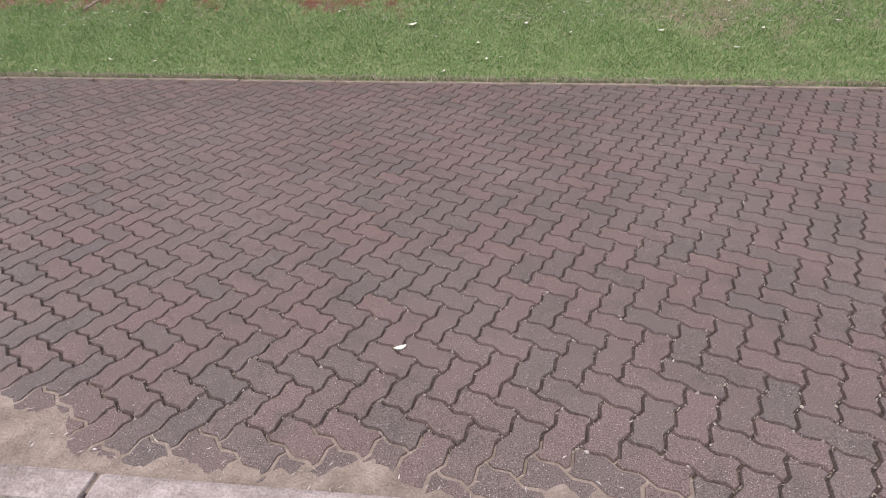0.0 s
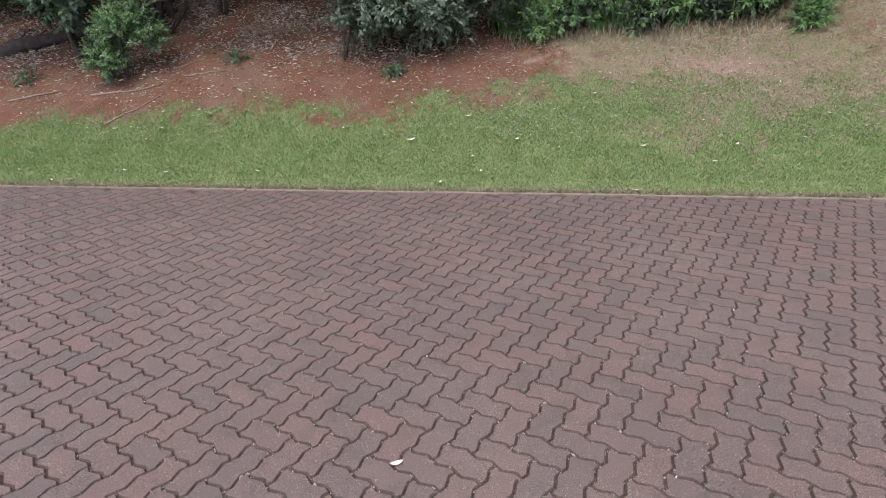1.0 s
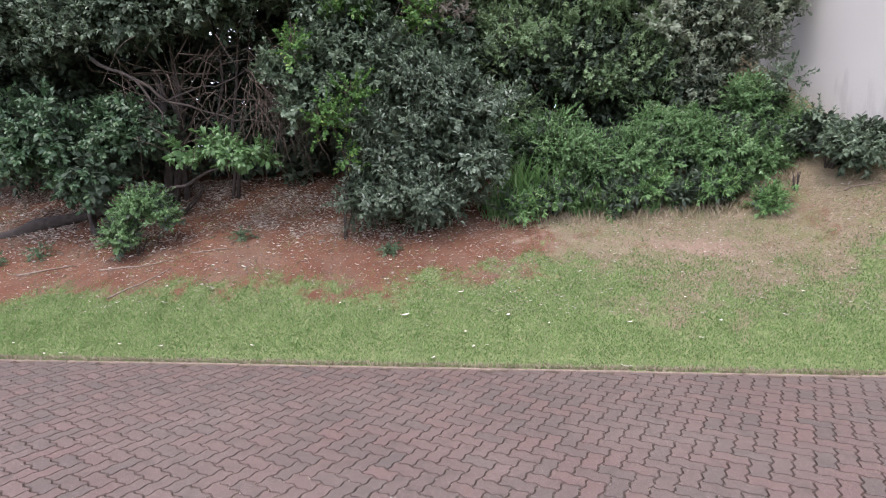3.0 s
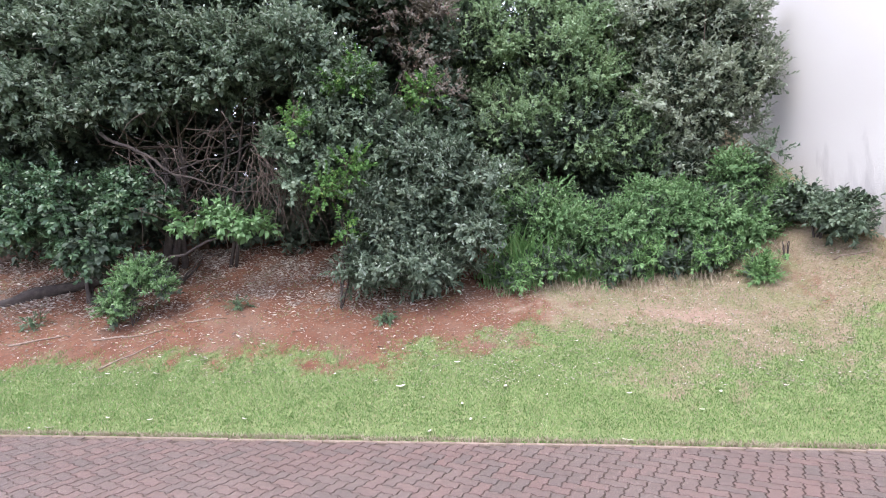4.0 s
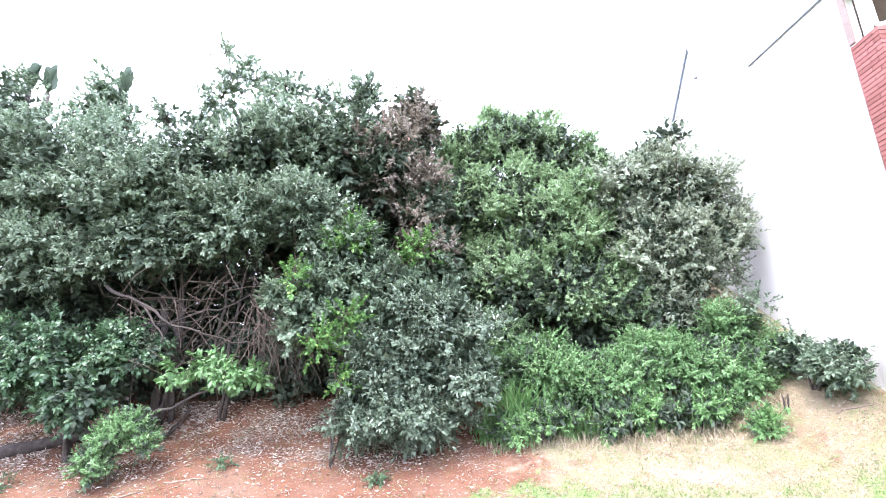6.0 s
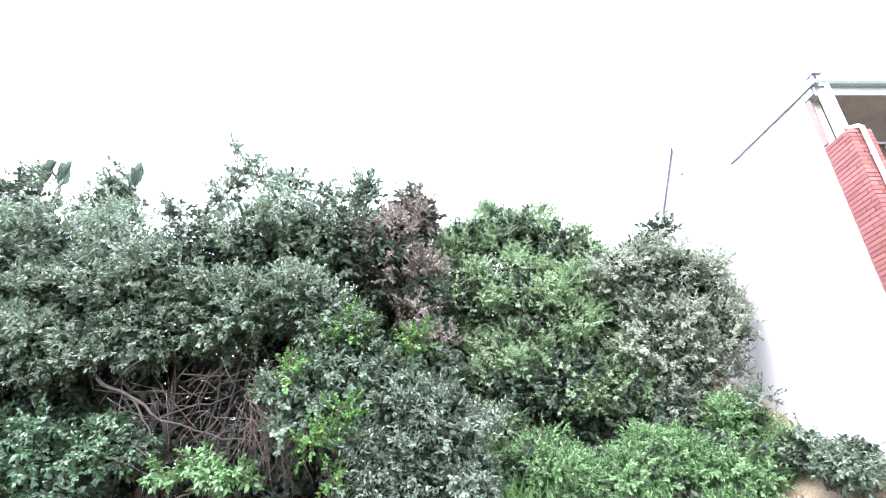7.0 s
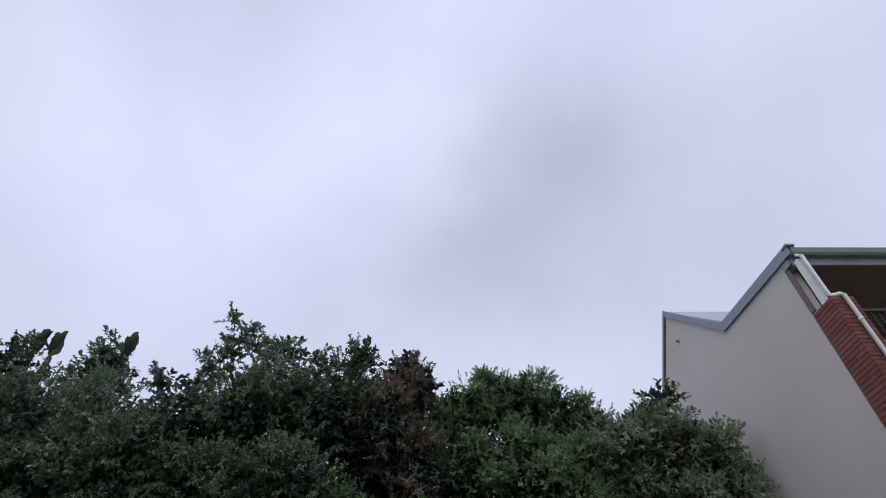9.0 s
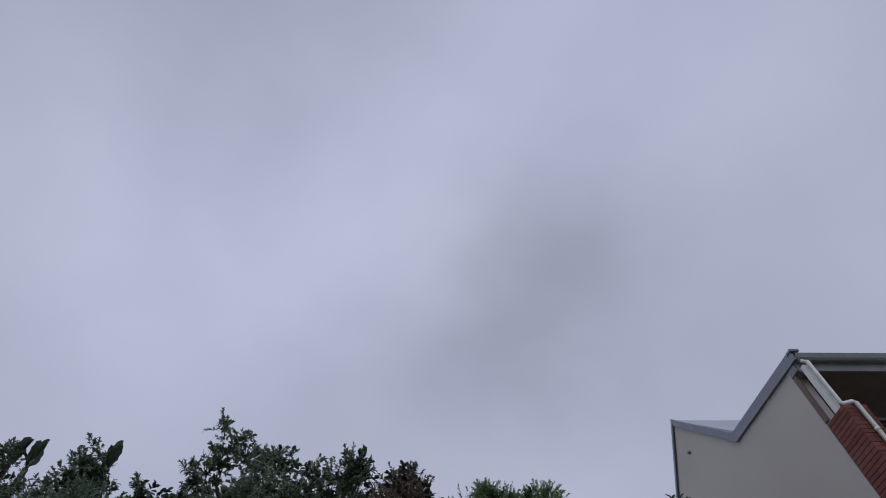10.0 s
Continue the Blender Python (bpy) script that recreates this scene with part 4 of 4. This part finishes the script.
def dead_tangle():
    """Bare crooked branches and dead twigs in the hollow under the tree."""
    rr = random.Random(51)
    root = new("dead_branch_tangle")
    root.location = (-3.0, 8.9, float(ground_z(-3.0, 8.9)))
    tagged(root, "tangle of dead brown branches and twigs under the tree", "dead branches")
    bpy.context.view_layer.update()
    thick = [bent((-5.3, 8.6, 3.98), (-4.05, 8.4, 3.25), 0.032, 0.022, rr, 8, 0.07), bent((-4.60, 8.5, 3.62), (-4.12, 8.3, 2.95), 0.022, 0.012, rr, 7, 0.12),
             bent((-4.05, 8.4, 3.25), (-2.4, 8.3, 2.75), 0.020, 0.008, rr, 8, 0.10, 0.1), bent((-4.55, 8.5, 1.75), (-3.2, 8.0, 2.2), 0.030, 0.016, rr, 6, 0.08),
             bent((-4.9, 8.9, 3.3), (-2.6, 8.7, 3.75), 0.020, 0.010, rr, 8, 0.10)]
    for p in thick:
        part("branch", tube_mesh("branch", [p], M_BARK, 7, 0.3), root)
    fine = []
    for _ in range(120):
        a = (rr.uniform(-4.8, -1.5), rr.uniform(8.0, 9.0), rr.uniform(2.6, 4.2))
        v = Vector((rr.gauss(0.25, 1), rr.gauss(0, 0.4), rr.gauss(-0.1, 0.7))).normalized() * rr.uniform(0.4, 1.3)
        fine.append(bent(a, (a[0] + v.x, a[1] + v.y, max(a[2] + v.z, 1.9)), rr.uniform(0.004, 0.009), 0.0025, rr, 6, 0.06, rr.uniform(-0.12, 0.15)))
    for _ in range(70):
        a = (rr.gauss(-2.25, 0.42), rr.uniform(7.75, 8.3), rr.uniform(3.0, 3.6))
        fine.append(bent(a, (a[0] + rr.gauss(0.2, 0.35), a[1] - rr.uniform(0, 0.3), a[2] - rr.uniform(0.5, 1.3)), 0.007, 0.003, rr, 6, 0.14, rr.uniform(0, 0.15)))
    tagged(part("twig_growth", tube_mesh("twig_growth", fine, M_TWIG, 4), root), kind="stuff")


dead_tangle()


# ---------------------------------------------------------------- paved road
A = 0.1125
PAVE_AZ = radians(-35.54)
PAVE_O = (-0.394, 1.528)
UX, UY = math.cos(PAVE_AZ), math.sin(PAVE_AZ)


def brick_outline(cells_u):
    """Outline, in units of the cell, of a 2 x 1 zigzag paver along u or along v."""
    ts = (0.0, 0.26, 0.74)
    w = -0.088
    prof = {0.0: 0.0, 0.26: w, 0.74: -w}
    lu, lv = (2, 1) if cells_u else (1, 2)
    out = []
    for i in range(lu):
        out += [(i + t, prof[t]) for t in ts]
    for j in range(lv):
        out += [(lu - prof[t], j + t) for t in ts]
    for i in range(lu):
        out += [(lu - i - t, lv - prof[t]) for t in ts]
    for j in range(lv):
        out += [(prof[t], lv - j - t) for t in ts]
    return out


def paver_rings(cells_u):
    pts = [Vector(p) for p in brick_outline(cells_u)]
    k = len(pts)

    def inset(d):
        res = []
        for i in range(k):
            a, b, c = pts[i - 1], pts[i], pts[(i + 1) % k]
            n1 = Vector((-(b - a).y, (b - a).x)).normalized()
            n2 = Vector((-(c - b).y, (c - b).x)).normalized()
            m = (n1 + n2).normalized()
            res.append((b + m * (d / max(0.5, m.dot(n1)))) * A)
        return res
    return inset(0.064), inset(0.024)


def paver_mesh(cells_u):
    top, low = paver_rings(cells_u)
    k = len(top)
    cu, cv = (A, A / 2) if cells_u else (A / 2, A)
    rot = lambda p, z: ((p.x - cu) * UX - (p.y - cv) * UY, (p.x - cu) * UY + (p.y - cv) * UX, z)
    verts = [rot(p, 0.0) for p in top] + [rot(p, -0.017) for p in low]
    faces = [tuple(range(k))] + [(i, i + k, (i + 1) % k + k, (i + 1) % k) for i in range(k)]
    return mesh_from("paver", verts, faces, M_PAVER)


def build_road():
    L = 30.0
    strip = [(-L, KERB_Y - 0.02 - KERB_K * L), (L, KERB_Y - 0.02 + KERB_K * L), (L, EDGE_Y - 0.02 + EDGE_K * L), (-L, EDGE_Y - 0.02 - EDGE_K * L)]
    road = part("road", prism_mesh("road", strip, -0.085, -0.014, M_JOINT, "z"))
    tagged(road, "road of purple-brown zigzag concrete pavers laid in herringbone", "road", kind="structure")
    mu, mv = paver_mesh(True), paver_mesh(False)
    rng = random.Random(4)
    near, far = [], []
    for i in range(-130, 131):
        for j in range(-130, 131):
            kk = (i - j) % 4
            if kk == 0:
                cu, cv, me = i + 1.0, j + 0.5, mu
            elif kk == 2:
                cu, cv, me = i + 0.5, j + 0.0, mv
            else:
                continue
            x = PAVE_O[0] + A * (cu * UX - cv * UY)
            y = PAVE_O[1] + A * (cu * UY + cv * UX)
            if not (-10.0 < x < 8.6) or y > EDGE_Y + EDGE_K * x - 0.02 or y < KERB_Y + KERB_K * x + 0.01:
                continue
            (near if -1.45 < x < 1.75 and y < 3.15 + EDGE_K * x * 0.5 else far).append((x, y, me))
    near.sort(key=lambda q: q[1] - EDGE_K * q[0])
    build_grit(near)
    far += near[300:]
    for x, y, me in near[:300]:
        ob = new("paver", me)
        ob.parent = road
        ob.matrix_basis = pose(x, y, rng.uniform(-0.0015, 0.0015), rng.uniform(-0.5, 0.5), rng.uniform(-0.5, 0.5), rng.uniform(-0.6, 0.6))
    verts, faces = [], []
    for x, y, me in far:
        base = len(verts)
        m = pose(x, y, rng.uniform(-0.0015, 0.0015), rng.uniform(-0.5, 0.5), rng.uniform(-0.5, 0.5), rng.uniform(-0.6, 0.6))
        verts += [m @ v.co for v in me.vertices]
        faces += [tuple(base + v for v in p.vertices) for p in me.polygons]
    tagged(part("pavers", mesh_from("pavers", verts, faces, M_PAVER), road), kind="stuff")


def build_grit(pavers):
    """Pale grit and bits of straw caught in the joints."""
    rr = random.Random(19)
    verts, faces = [], []
    for x, y, me in pavers:
        k = len(me.vertices) // 2
        for _ in range(14):
            v = me.vertices[k + rr.randrange(k)].co
            px, py = x + v.x * 1.02 + rr.uniform(-0.008, 0.008), y + v.y * 1.02 + rr.uniform(-0.008, 0.008)
            r = rr.uniform(0.0014, 0.0038) * (1.7 if rr.random() < 0.06 else 1)
            a0 = rr.uniform(0, 6.3)
            ln = r * (4.0 if rr.random() < 0.15 else 1.2)
            b = len(verts)
            c, sn = math.cos(a0), math.sin(a0)
            verts += [(px + c * ln, py + sn * ln, -0.011), (px - sn * r, py + c * r, -0.011), (px - c * ln, py - sn * ln, -0.011), (px + sn * r, py - c * r, -0.011), (px, py, -0.011 + r * 2.2)]
            faces += [(b, b + 1, b + 4), (b + 1, b + 2, b + 4), (b + 2, b + 3, b + 4), (b + 3, b, b + 4)]
    tagged(new("grit", mesh_from("grit", verts, faces, M_GRIT)), "pale grit and straw bits in the paver joints", "grit", kind="stuff")


def build_kerbs():
    # near kerb stones
    rng = random.Random(8)
    ang = math.atan(KERB_K)
    x = -11.4
    while x < 9.0:
        ln = 0.99
        xs = x + 0.36
        me = box_mesh("kerb_stone", (0, -0.105, -0.10), (ln - 0.012, 0.0, 0.022), M_KERB, 0.014)
        ob = new("kerb_stone", me)
        ob.matrix_basis = Matrix.Translation((xs, KERB_Y + KERB_K * xs + 0.015, rng.uniform(-0.004, 0.004))) @ pose(0, 0, 0, rng.uniform(-1.5, 1.5), 0, math.degrees(ang) + rng.uniform(-0.5, 0.5))
        tagged(ob, "weathered pinkish concrete kerb stone along the paving", "kerb", "near kerb")
        x += ln
    # thin edging at the foot of the bank
    x = -11.0
    ang = math.atan(EDGE_K)
    while x < 9.0:
        ln = 1.0
        me = box_mesh("edging_stone", (0, -0.022, -0.08), (ln - 0.01, 0.022, 0.008), M_SAND, 0.006)
        ob = new("edging_stone", me)
        ob.matrix_basis = Matrix.Translation((x, EDGE_Y + EDGE_K * x + rng.uniform(-0.006, 0.006), rng.uniform(-0.006, 0.004))) @ pose(0, 0, 0, 0, 0, math.degrees(ang))
        tagged(ob, "thin concrete edging stone half hidden by grass", "edging", "far edging")
        x += ln * math.cos(ang)


def sand_patch():
    """Washed-out sand that covers the pavers along the near kerb."""
    xs, ys = np.arange(-2.6, 0.75, 0.025), np.arange(-0.1, 0.75, 0.02)
    gx, gk = np.meshgrid(xs, ys)
    gy = KERB_Y + KERB_K * gx + 0.05 + gk
    reach = -0.005 + 0.21 * smooth01((-1.18 - gx) / 0.30) + 0.055 * np.exp(-((gx + 0.35) / 0.22) ** 2) + 0.04 * np.exp(-((gx + 0.85) / 0.12) ** 2) + 0.06 * np.exp(-((gx - 0.28) / 0.07) ** 2)
    wob = 0.034 * wave(gx * 5, gy * 5) + 0.022 * wave(gx * 17, gy * 15) + 0.008 * wave(gx * 41, gy * 37)
    lift = reach - gk + wob
    gz = np.clip(np.where(lift > 0, lift * 0.10, lift * 0.075), -0.02, 0.014) + 0.0012 * wave(gx * 30, gy * 30)
    nx = len(xs)
    co = np.stack([gx.ravel(), gy.ravel(), gz.ravel()], 1)
    i, j = np.meshgrid(np.arange(nx - 1), np.arange(len(ys) - 1))
    a = (j * nx + i).ravel()
    tris = np.concatenate([np.stack([a, a + 1, a + nx + 1], 1), np.stack([a, a + nx + 1, a + nx], 1)])
    me = tri_mesh("sand", co, tris, M_SAND)
    me.polygons.foreach_set("use_smooth", [True] * len(me.polygons))
    tagged(new("sand", me), "pale washed sand lying over the pavers by the kerb", "sand", kind="stuff")


# ---------------------------------------------------------------- grass, litter, fallen leaves
def blades(name, x, y, height, material, rng, lean=0.8, width=0.006):
    n = len(x)
    z = ground_z(x, y)
    a = rng.uniform(0, 2 * np.pi, n)
    h = height * rng.uniform(0.5, 1.3, n)
    le = rng.uniform(0.1, lean, n) * h
    b = rng.uniform(0, 2 * np.pi, n)
    w = width * rng.uniform(0.6, 1.3, n)
    p = np.stack([x, y, z - 0.004], 1)
    s = np.stack([np.cos(a) * w, np.sin(a) * w, np.zeros(n)], 1)
    t = p + np.stack([np.cos(b) * le, np.sin(b) * le, h], 1)
    co = np.stack([p - s, p + s, t], 1).reshape(-1, 3)
    return tri_mesh(name, co, np.arange(n * 3).reshape(-1, 3), material)


def arching_blades(name, x, y, height, material, rng, width):
    """Long blades that rise and bend over, three joints each."""
    n = len(x)
    z = ground_z(x, y)
    h = height * rng.uniform(0.5, 1.25, n)
    b = rng.uniform(0, 2 * np.pi, n)
    out = np.stack([np.cos(b), np.sin(b), np.zeros(n)], 1)
    side = np.stack([-np.sin(b), np.cos(b), np.zeros(n)], 1) * (width * rng.uniform(0.6, 1.3, n))[:, None]
    lean = rng.uniform(0.25, 0.95, n)
    up = np.array([0, 0, 1.0])
    p0 = np.stack([x, y, z - 0.01], 1)
    at = lambda f: p0 + out * (h * lean * f ** 1.8)[:, None] + up * (h * (f - 0.42 * lean * f ** 2.4))[:, None]
    co = np.stack([p0 - side * 0.6, p0 + side * 0.6, at(0.4) - side, at(0.4) + side, at(0.75) - side * 0.8, at(0.75) + side * 0.8, at(1.0)], 1).reshape(-1, 3)
    a = np.arange(n) * 7
    tri = lambda i, j, k: np.stack([a + i, a + j, a + k], 1)
    return tri_mesh(name, co, np.concatenate([tri(0, 1, 3), tri(0, 3, 2), tri(2, 3, 5), tri(2, 5, 4), tri(4, 5, 6)]), material)


def build_grass():
    rng = np.random.default_rng(12)
    n = 520000
    x = rng.uniform(-8.5, 6.25, n)
    d = rng.uniform(0.02, 3.6, n)
    y = EDGE_Y + EDGE_K * x + d
    soil, thatch, pale = covers(x, y)
    thick = 0.35 + 0.65 * smooth01(0.5 + 0.6 * patchy(x, y, 0.5) + 0.6 * patchy(x, y, 0.15))
    u = rng.uniform(size=n)
    g = u < np.maximum((1 - soil) * (1 - 0.62 * thatch), 0.16 * thatch * thick + 0.05 * soil * (thick > 0.8)) * (1 - 0.9 * pale)
    tagged(new("lawn_grass", blades("lawn_grass", x[g], y[g], 0.028, M_GRASS, rng, 1.0, 0.0045)), "short mown green lawn grass on the bank", "grass", kind="stuff")
    u = rng.uniform(size=n)
    g = u < np.clip(0.50 * thatch * thick + 0.10 * (1 - soil), 0, 1) * (1 - 0.85 * pale)
    tagged(new("dry_grass", blades("dry_grass", x[g], y[g], 0.022, M_DRY, rng, 1.6, 0.004)), "dry straw-coloured grass on the upper slope", "grass", kind="stuff")
    # longer fringe that hangs over the edging
    n = 9000
    x = rng.uniform(-8.5, 6.2, n)
    y = EDGE_Y + EDGE_K * x + rng.normal(0.045, 0.018, n) + 0.014 * wave(x * 4, x)
    tagged(new("fringe_grass", blades("fringe_grass", x, y, 0.045, M_DRY, rng, 1.2)), "dry grass fringe along the edge of the paving", "grass", kind="stuff")
    # tall arching grass and weeds in front of the undergrowth
    k0 = 64
    cx, cy = rng.uniform(0.8, 5.3, k0), 8.06 + rng.normal(0, 0.14, k0)
    k = rng.integers(0, k0, 2600)
    x, y = cx[k] + rng.normal(0, 0.06, 2600), cy[k] + rng.normal(0, 0.05, 2600)
    h = (0.14 + 0.26 * rng.uniform(size=k0) ** 2)[k]
    x, y, h = np.concatenate([x, rng.normal(1.45, 0.25, 420), rng.normal(2.85, 0.55, 300)]), np.concatenate([y, rng.normal(8.15, 0.15, 420), rng.normal(8.02, 0.08, 300)]), np.concatenate([h, np.full(420, 0.85), np.full(300, 0.42)])
    tagged(new("tall_grass", arching_blades("tall_grass", x, y, h, M_WEED, rng, 0.011)), "tall arching green grass below the trees", "grass", kind="stuff")
    x = rng.uniform(0.9, 5.2, 900)
    y = 7.72 + rng.normal(0, 0.10, 900) - 0.05 * x + 0.12
    tagged(new("withered_grass", arching_blades("withered_grass", x, y, np.full(900, 0.15), M_DRY, rng, 0.006)), "withered brown grass hanging over the edge of the soil", "grass", kind="stuff")
    # verge behind the kerb, on which the camera's owner stands
    n = 60000
    x = rng.normal(0, 3.2, n)
    y = KERB_Y + KERB_K * x - 0.100 - rng.exponential(0.7, n)
    tagged(new("verge_grass", blades("verge_grass", x, y, 0.03, M_GRASS, rng)), "green grass verge behind the kerb", "grass", kind="stuff")


def build_litter():
    rng = np.random.default_rng(31)
    n = 52000
    x = rng.uniform(-8.5, 1.6, n)
    d = 1.25 + rng.uniform(0, 1, n) ** 0.7 * 3.4
    y = EDGE_Y + EDGE_K * x + d
    dens = 0.10 + 0.90 * smooth01((d - 1.95 + 0.9 * patchy(x + 3, y, 1.1)) / 0.8) * (0.10 + 0.90 * smooth01(0.5 + 0.7 * patchy(x, y, 0.6) + 0.6 * patchy(x, y, 0.2)))
    dens *= 1.0 - 0.85 * smooth01((x - 0.1) / 0.8)
    k = rng.uniform(size=n) < dens
    x, y = x[k], y[k]
    spots = np.stack([x, y, ground_z(x, y) + 0.012], 1)
    ways = rng.normal(scale=1.0, size=(len(x), 3)) * np.array([1, 1, 0.18])
    ways /= np.linalg.norm(ways, axis=1)[:, None]
    tagged(new("leaf_litter", leaf_cloud("leaf_litter", spots, ways, 0.064, 0.34, 1, 0.3, M_LITTER, rng, 0.3, 0.1)), "brown and grey dead leaves strewn over red soil", "leaf litter", kind="stuff")


def build_straw():
    rng = np.random.default_rng(35)
    n = 14000
    x = np.where(rng.uniform(size=n) < 0.55, rng.uniform(0.5, 6.1, n), rng.uniform(-8.0, 1.0, n))
    y = EDGE_Y + EDGE_K * x + rng.uniform(0.8, 3.0, n)
    spots = np.stack([x, y, ground_z(x, y) + 0.008], 1)
    ways = rng.normal(size=(n, 3)) * np.array([1, 1, 0.1])
    ways /= np.linalg.norm(ways, axis=1)[:, None]
    tagged(new("straw", leaf_cloud("straw", spots, ways, 0.05, 0.16, 1, 0.25, M_LITTER, rng, 0.2, 0.05)), "bits of dry straw and twig on the soil", "straw", kind="stuff")


def fallen_leaf_mesh():
    verts, faces = [], []
    for i in range(7):
        f = i / 6
        w = 0.016 * math.sin(math.pi * (0.06 + 0.9 * f)) ** 0.8
        for s in (-1, 0, 1):
            verts.append(((f - 0.5) * 0.075, s * w, 0.004 + 0.006 * abs(s) + 0.008 * (f - 0.5) ** 2 * 4))
    for i in range(6):
        for s in range(2):
            a = i * 3 + s
            faces.append((a, a + 3, a + 4, a + 1))
    return mesh_from("fallen_leaf", verts, faces, M_FALLEN, True)


def build_fallen_leaves():
    me = fallen_leaf_mesh()
    rng = random.Random(77)
    spots = [(-0.22, 1.56, 20, 0.7), (-0.36, 5.9, 30, 1.5), (1.29, 7.52, 70, 1.3), (1.84, 4.93, -35, 1.3), (0.80, 5.75, 60, 1.0), (0.30, 6.25, 10, 1.0),
             (-4.2, 5.82, 10, 1.2), (-3.4, 6.55, -20, 1.3), (-2.9, 6.75, 55, 1.4)]
    for _ in range(46):
        x = rng.uniform(-5, 5)
        spots.append((x, EDGE_Y + EDGE_K * x + rng.uniform(0.05, 2.0), rng.uniform(0, 180), rng.uniform(0.5, 1.0)))
    for k, (x, y, turn, size) in enumerate(spots):
        z = float(ground_z(x, y)) if y > EDGE_Y + EDGE_K * x else 0.0
        ob = new("fallen_leaf", me)
        lift = 0.03 if y > 5 and z > 0 else 0.002
        ob.matrix_basis = pose(x, y, z + lift, rng.uniform(-12, 12) if z else 0, 0, turn) @ Matrix.Diagonal((size, size, size, 1))
        tagged(ob, "pale cream dead leaf lying on the ground", "leaf", "fallen leaves")


def build_sticks():
    rr = random.Random(91)
    for x, y, turn, ln, r in ((-4.3, 7.55, 8, 0.9, 0.014), (-3.3, 7.75, -8, 0.6, 0.012), (-4.0, 7.1, 48, 0.8, 0.012), (-5.6, 7.6, 15, 0.7, 0.016), (-3.6, 8.1, 20, 0.5, 0.01), (5.75, 6.95, -15, 0.5, 0.012)):
        c, sn = math.cos(radians(turn)), math.sin(radians(turn))
        pts = []
        for i in range(7):
            f = i / 6 - 0.5
            px, py = x + c * ln * f + rr.uniform(-0.02, 0.02), y + sn * ln * f + rr.uniform(-0.02, 0.02)
            pts.append((px, py, float(ground_z(px, py)) + r * 0.8, r * (1.1 - 0.6 * (f + 0.5))))
        tagged(new("fallen_stick", tube_mesh("fallen_stick", [pts], M_STICK, 6, 0.3)), "dry brown stick lying on red soil", "stick", "fallen sticks")


build_sticks()
build_grass()
build_litter()
build_straw()


def build_sand_bits():
    rng = np.random.default_rng(52)
    n = 170
    x = rng.uniform(-2.4, 0.6, n)
    y = KERB_Y + KERB_K * x + 0.03 + rng.exponential(0.08, n).clip(0, 0.33) * np.where(x < -1.0, 1.0, 0.55)
    spots = np.stack([x, y, np.full(n, 0.017)], 1)
    ways = rng.normal(size=(n, 3)) * np.array([1, 1, 0.15])
    ways /= np.linalg.norm(ways, axis=1)[:, None]
    tagged(new("straw_bits", leaf_cloud("straw_bits", spots, ways, 0.022, 0.2, 1, 0.3, M_LITTER, rng, 0.3, 0.1)), "bits of straw and dead leaf on the sand", "straw", kind="stuff")


build_sand_bits()
build_fallen_leaves()
build_kerbs()
sand_patch()
build_road()
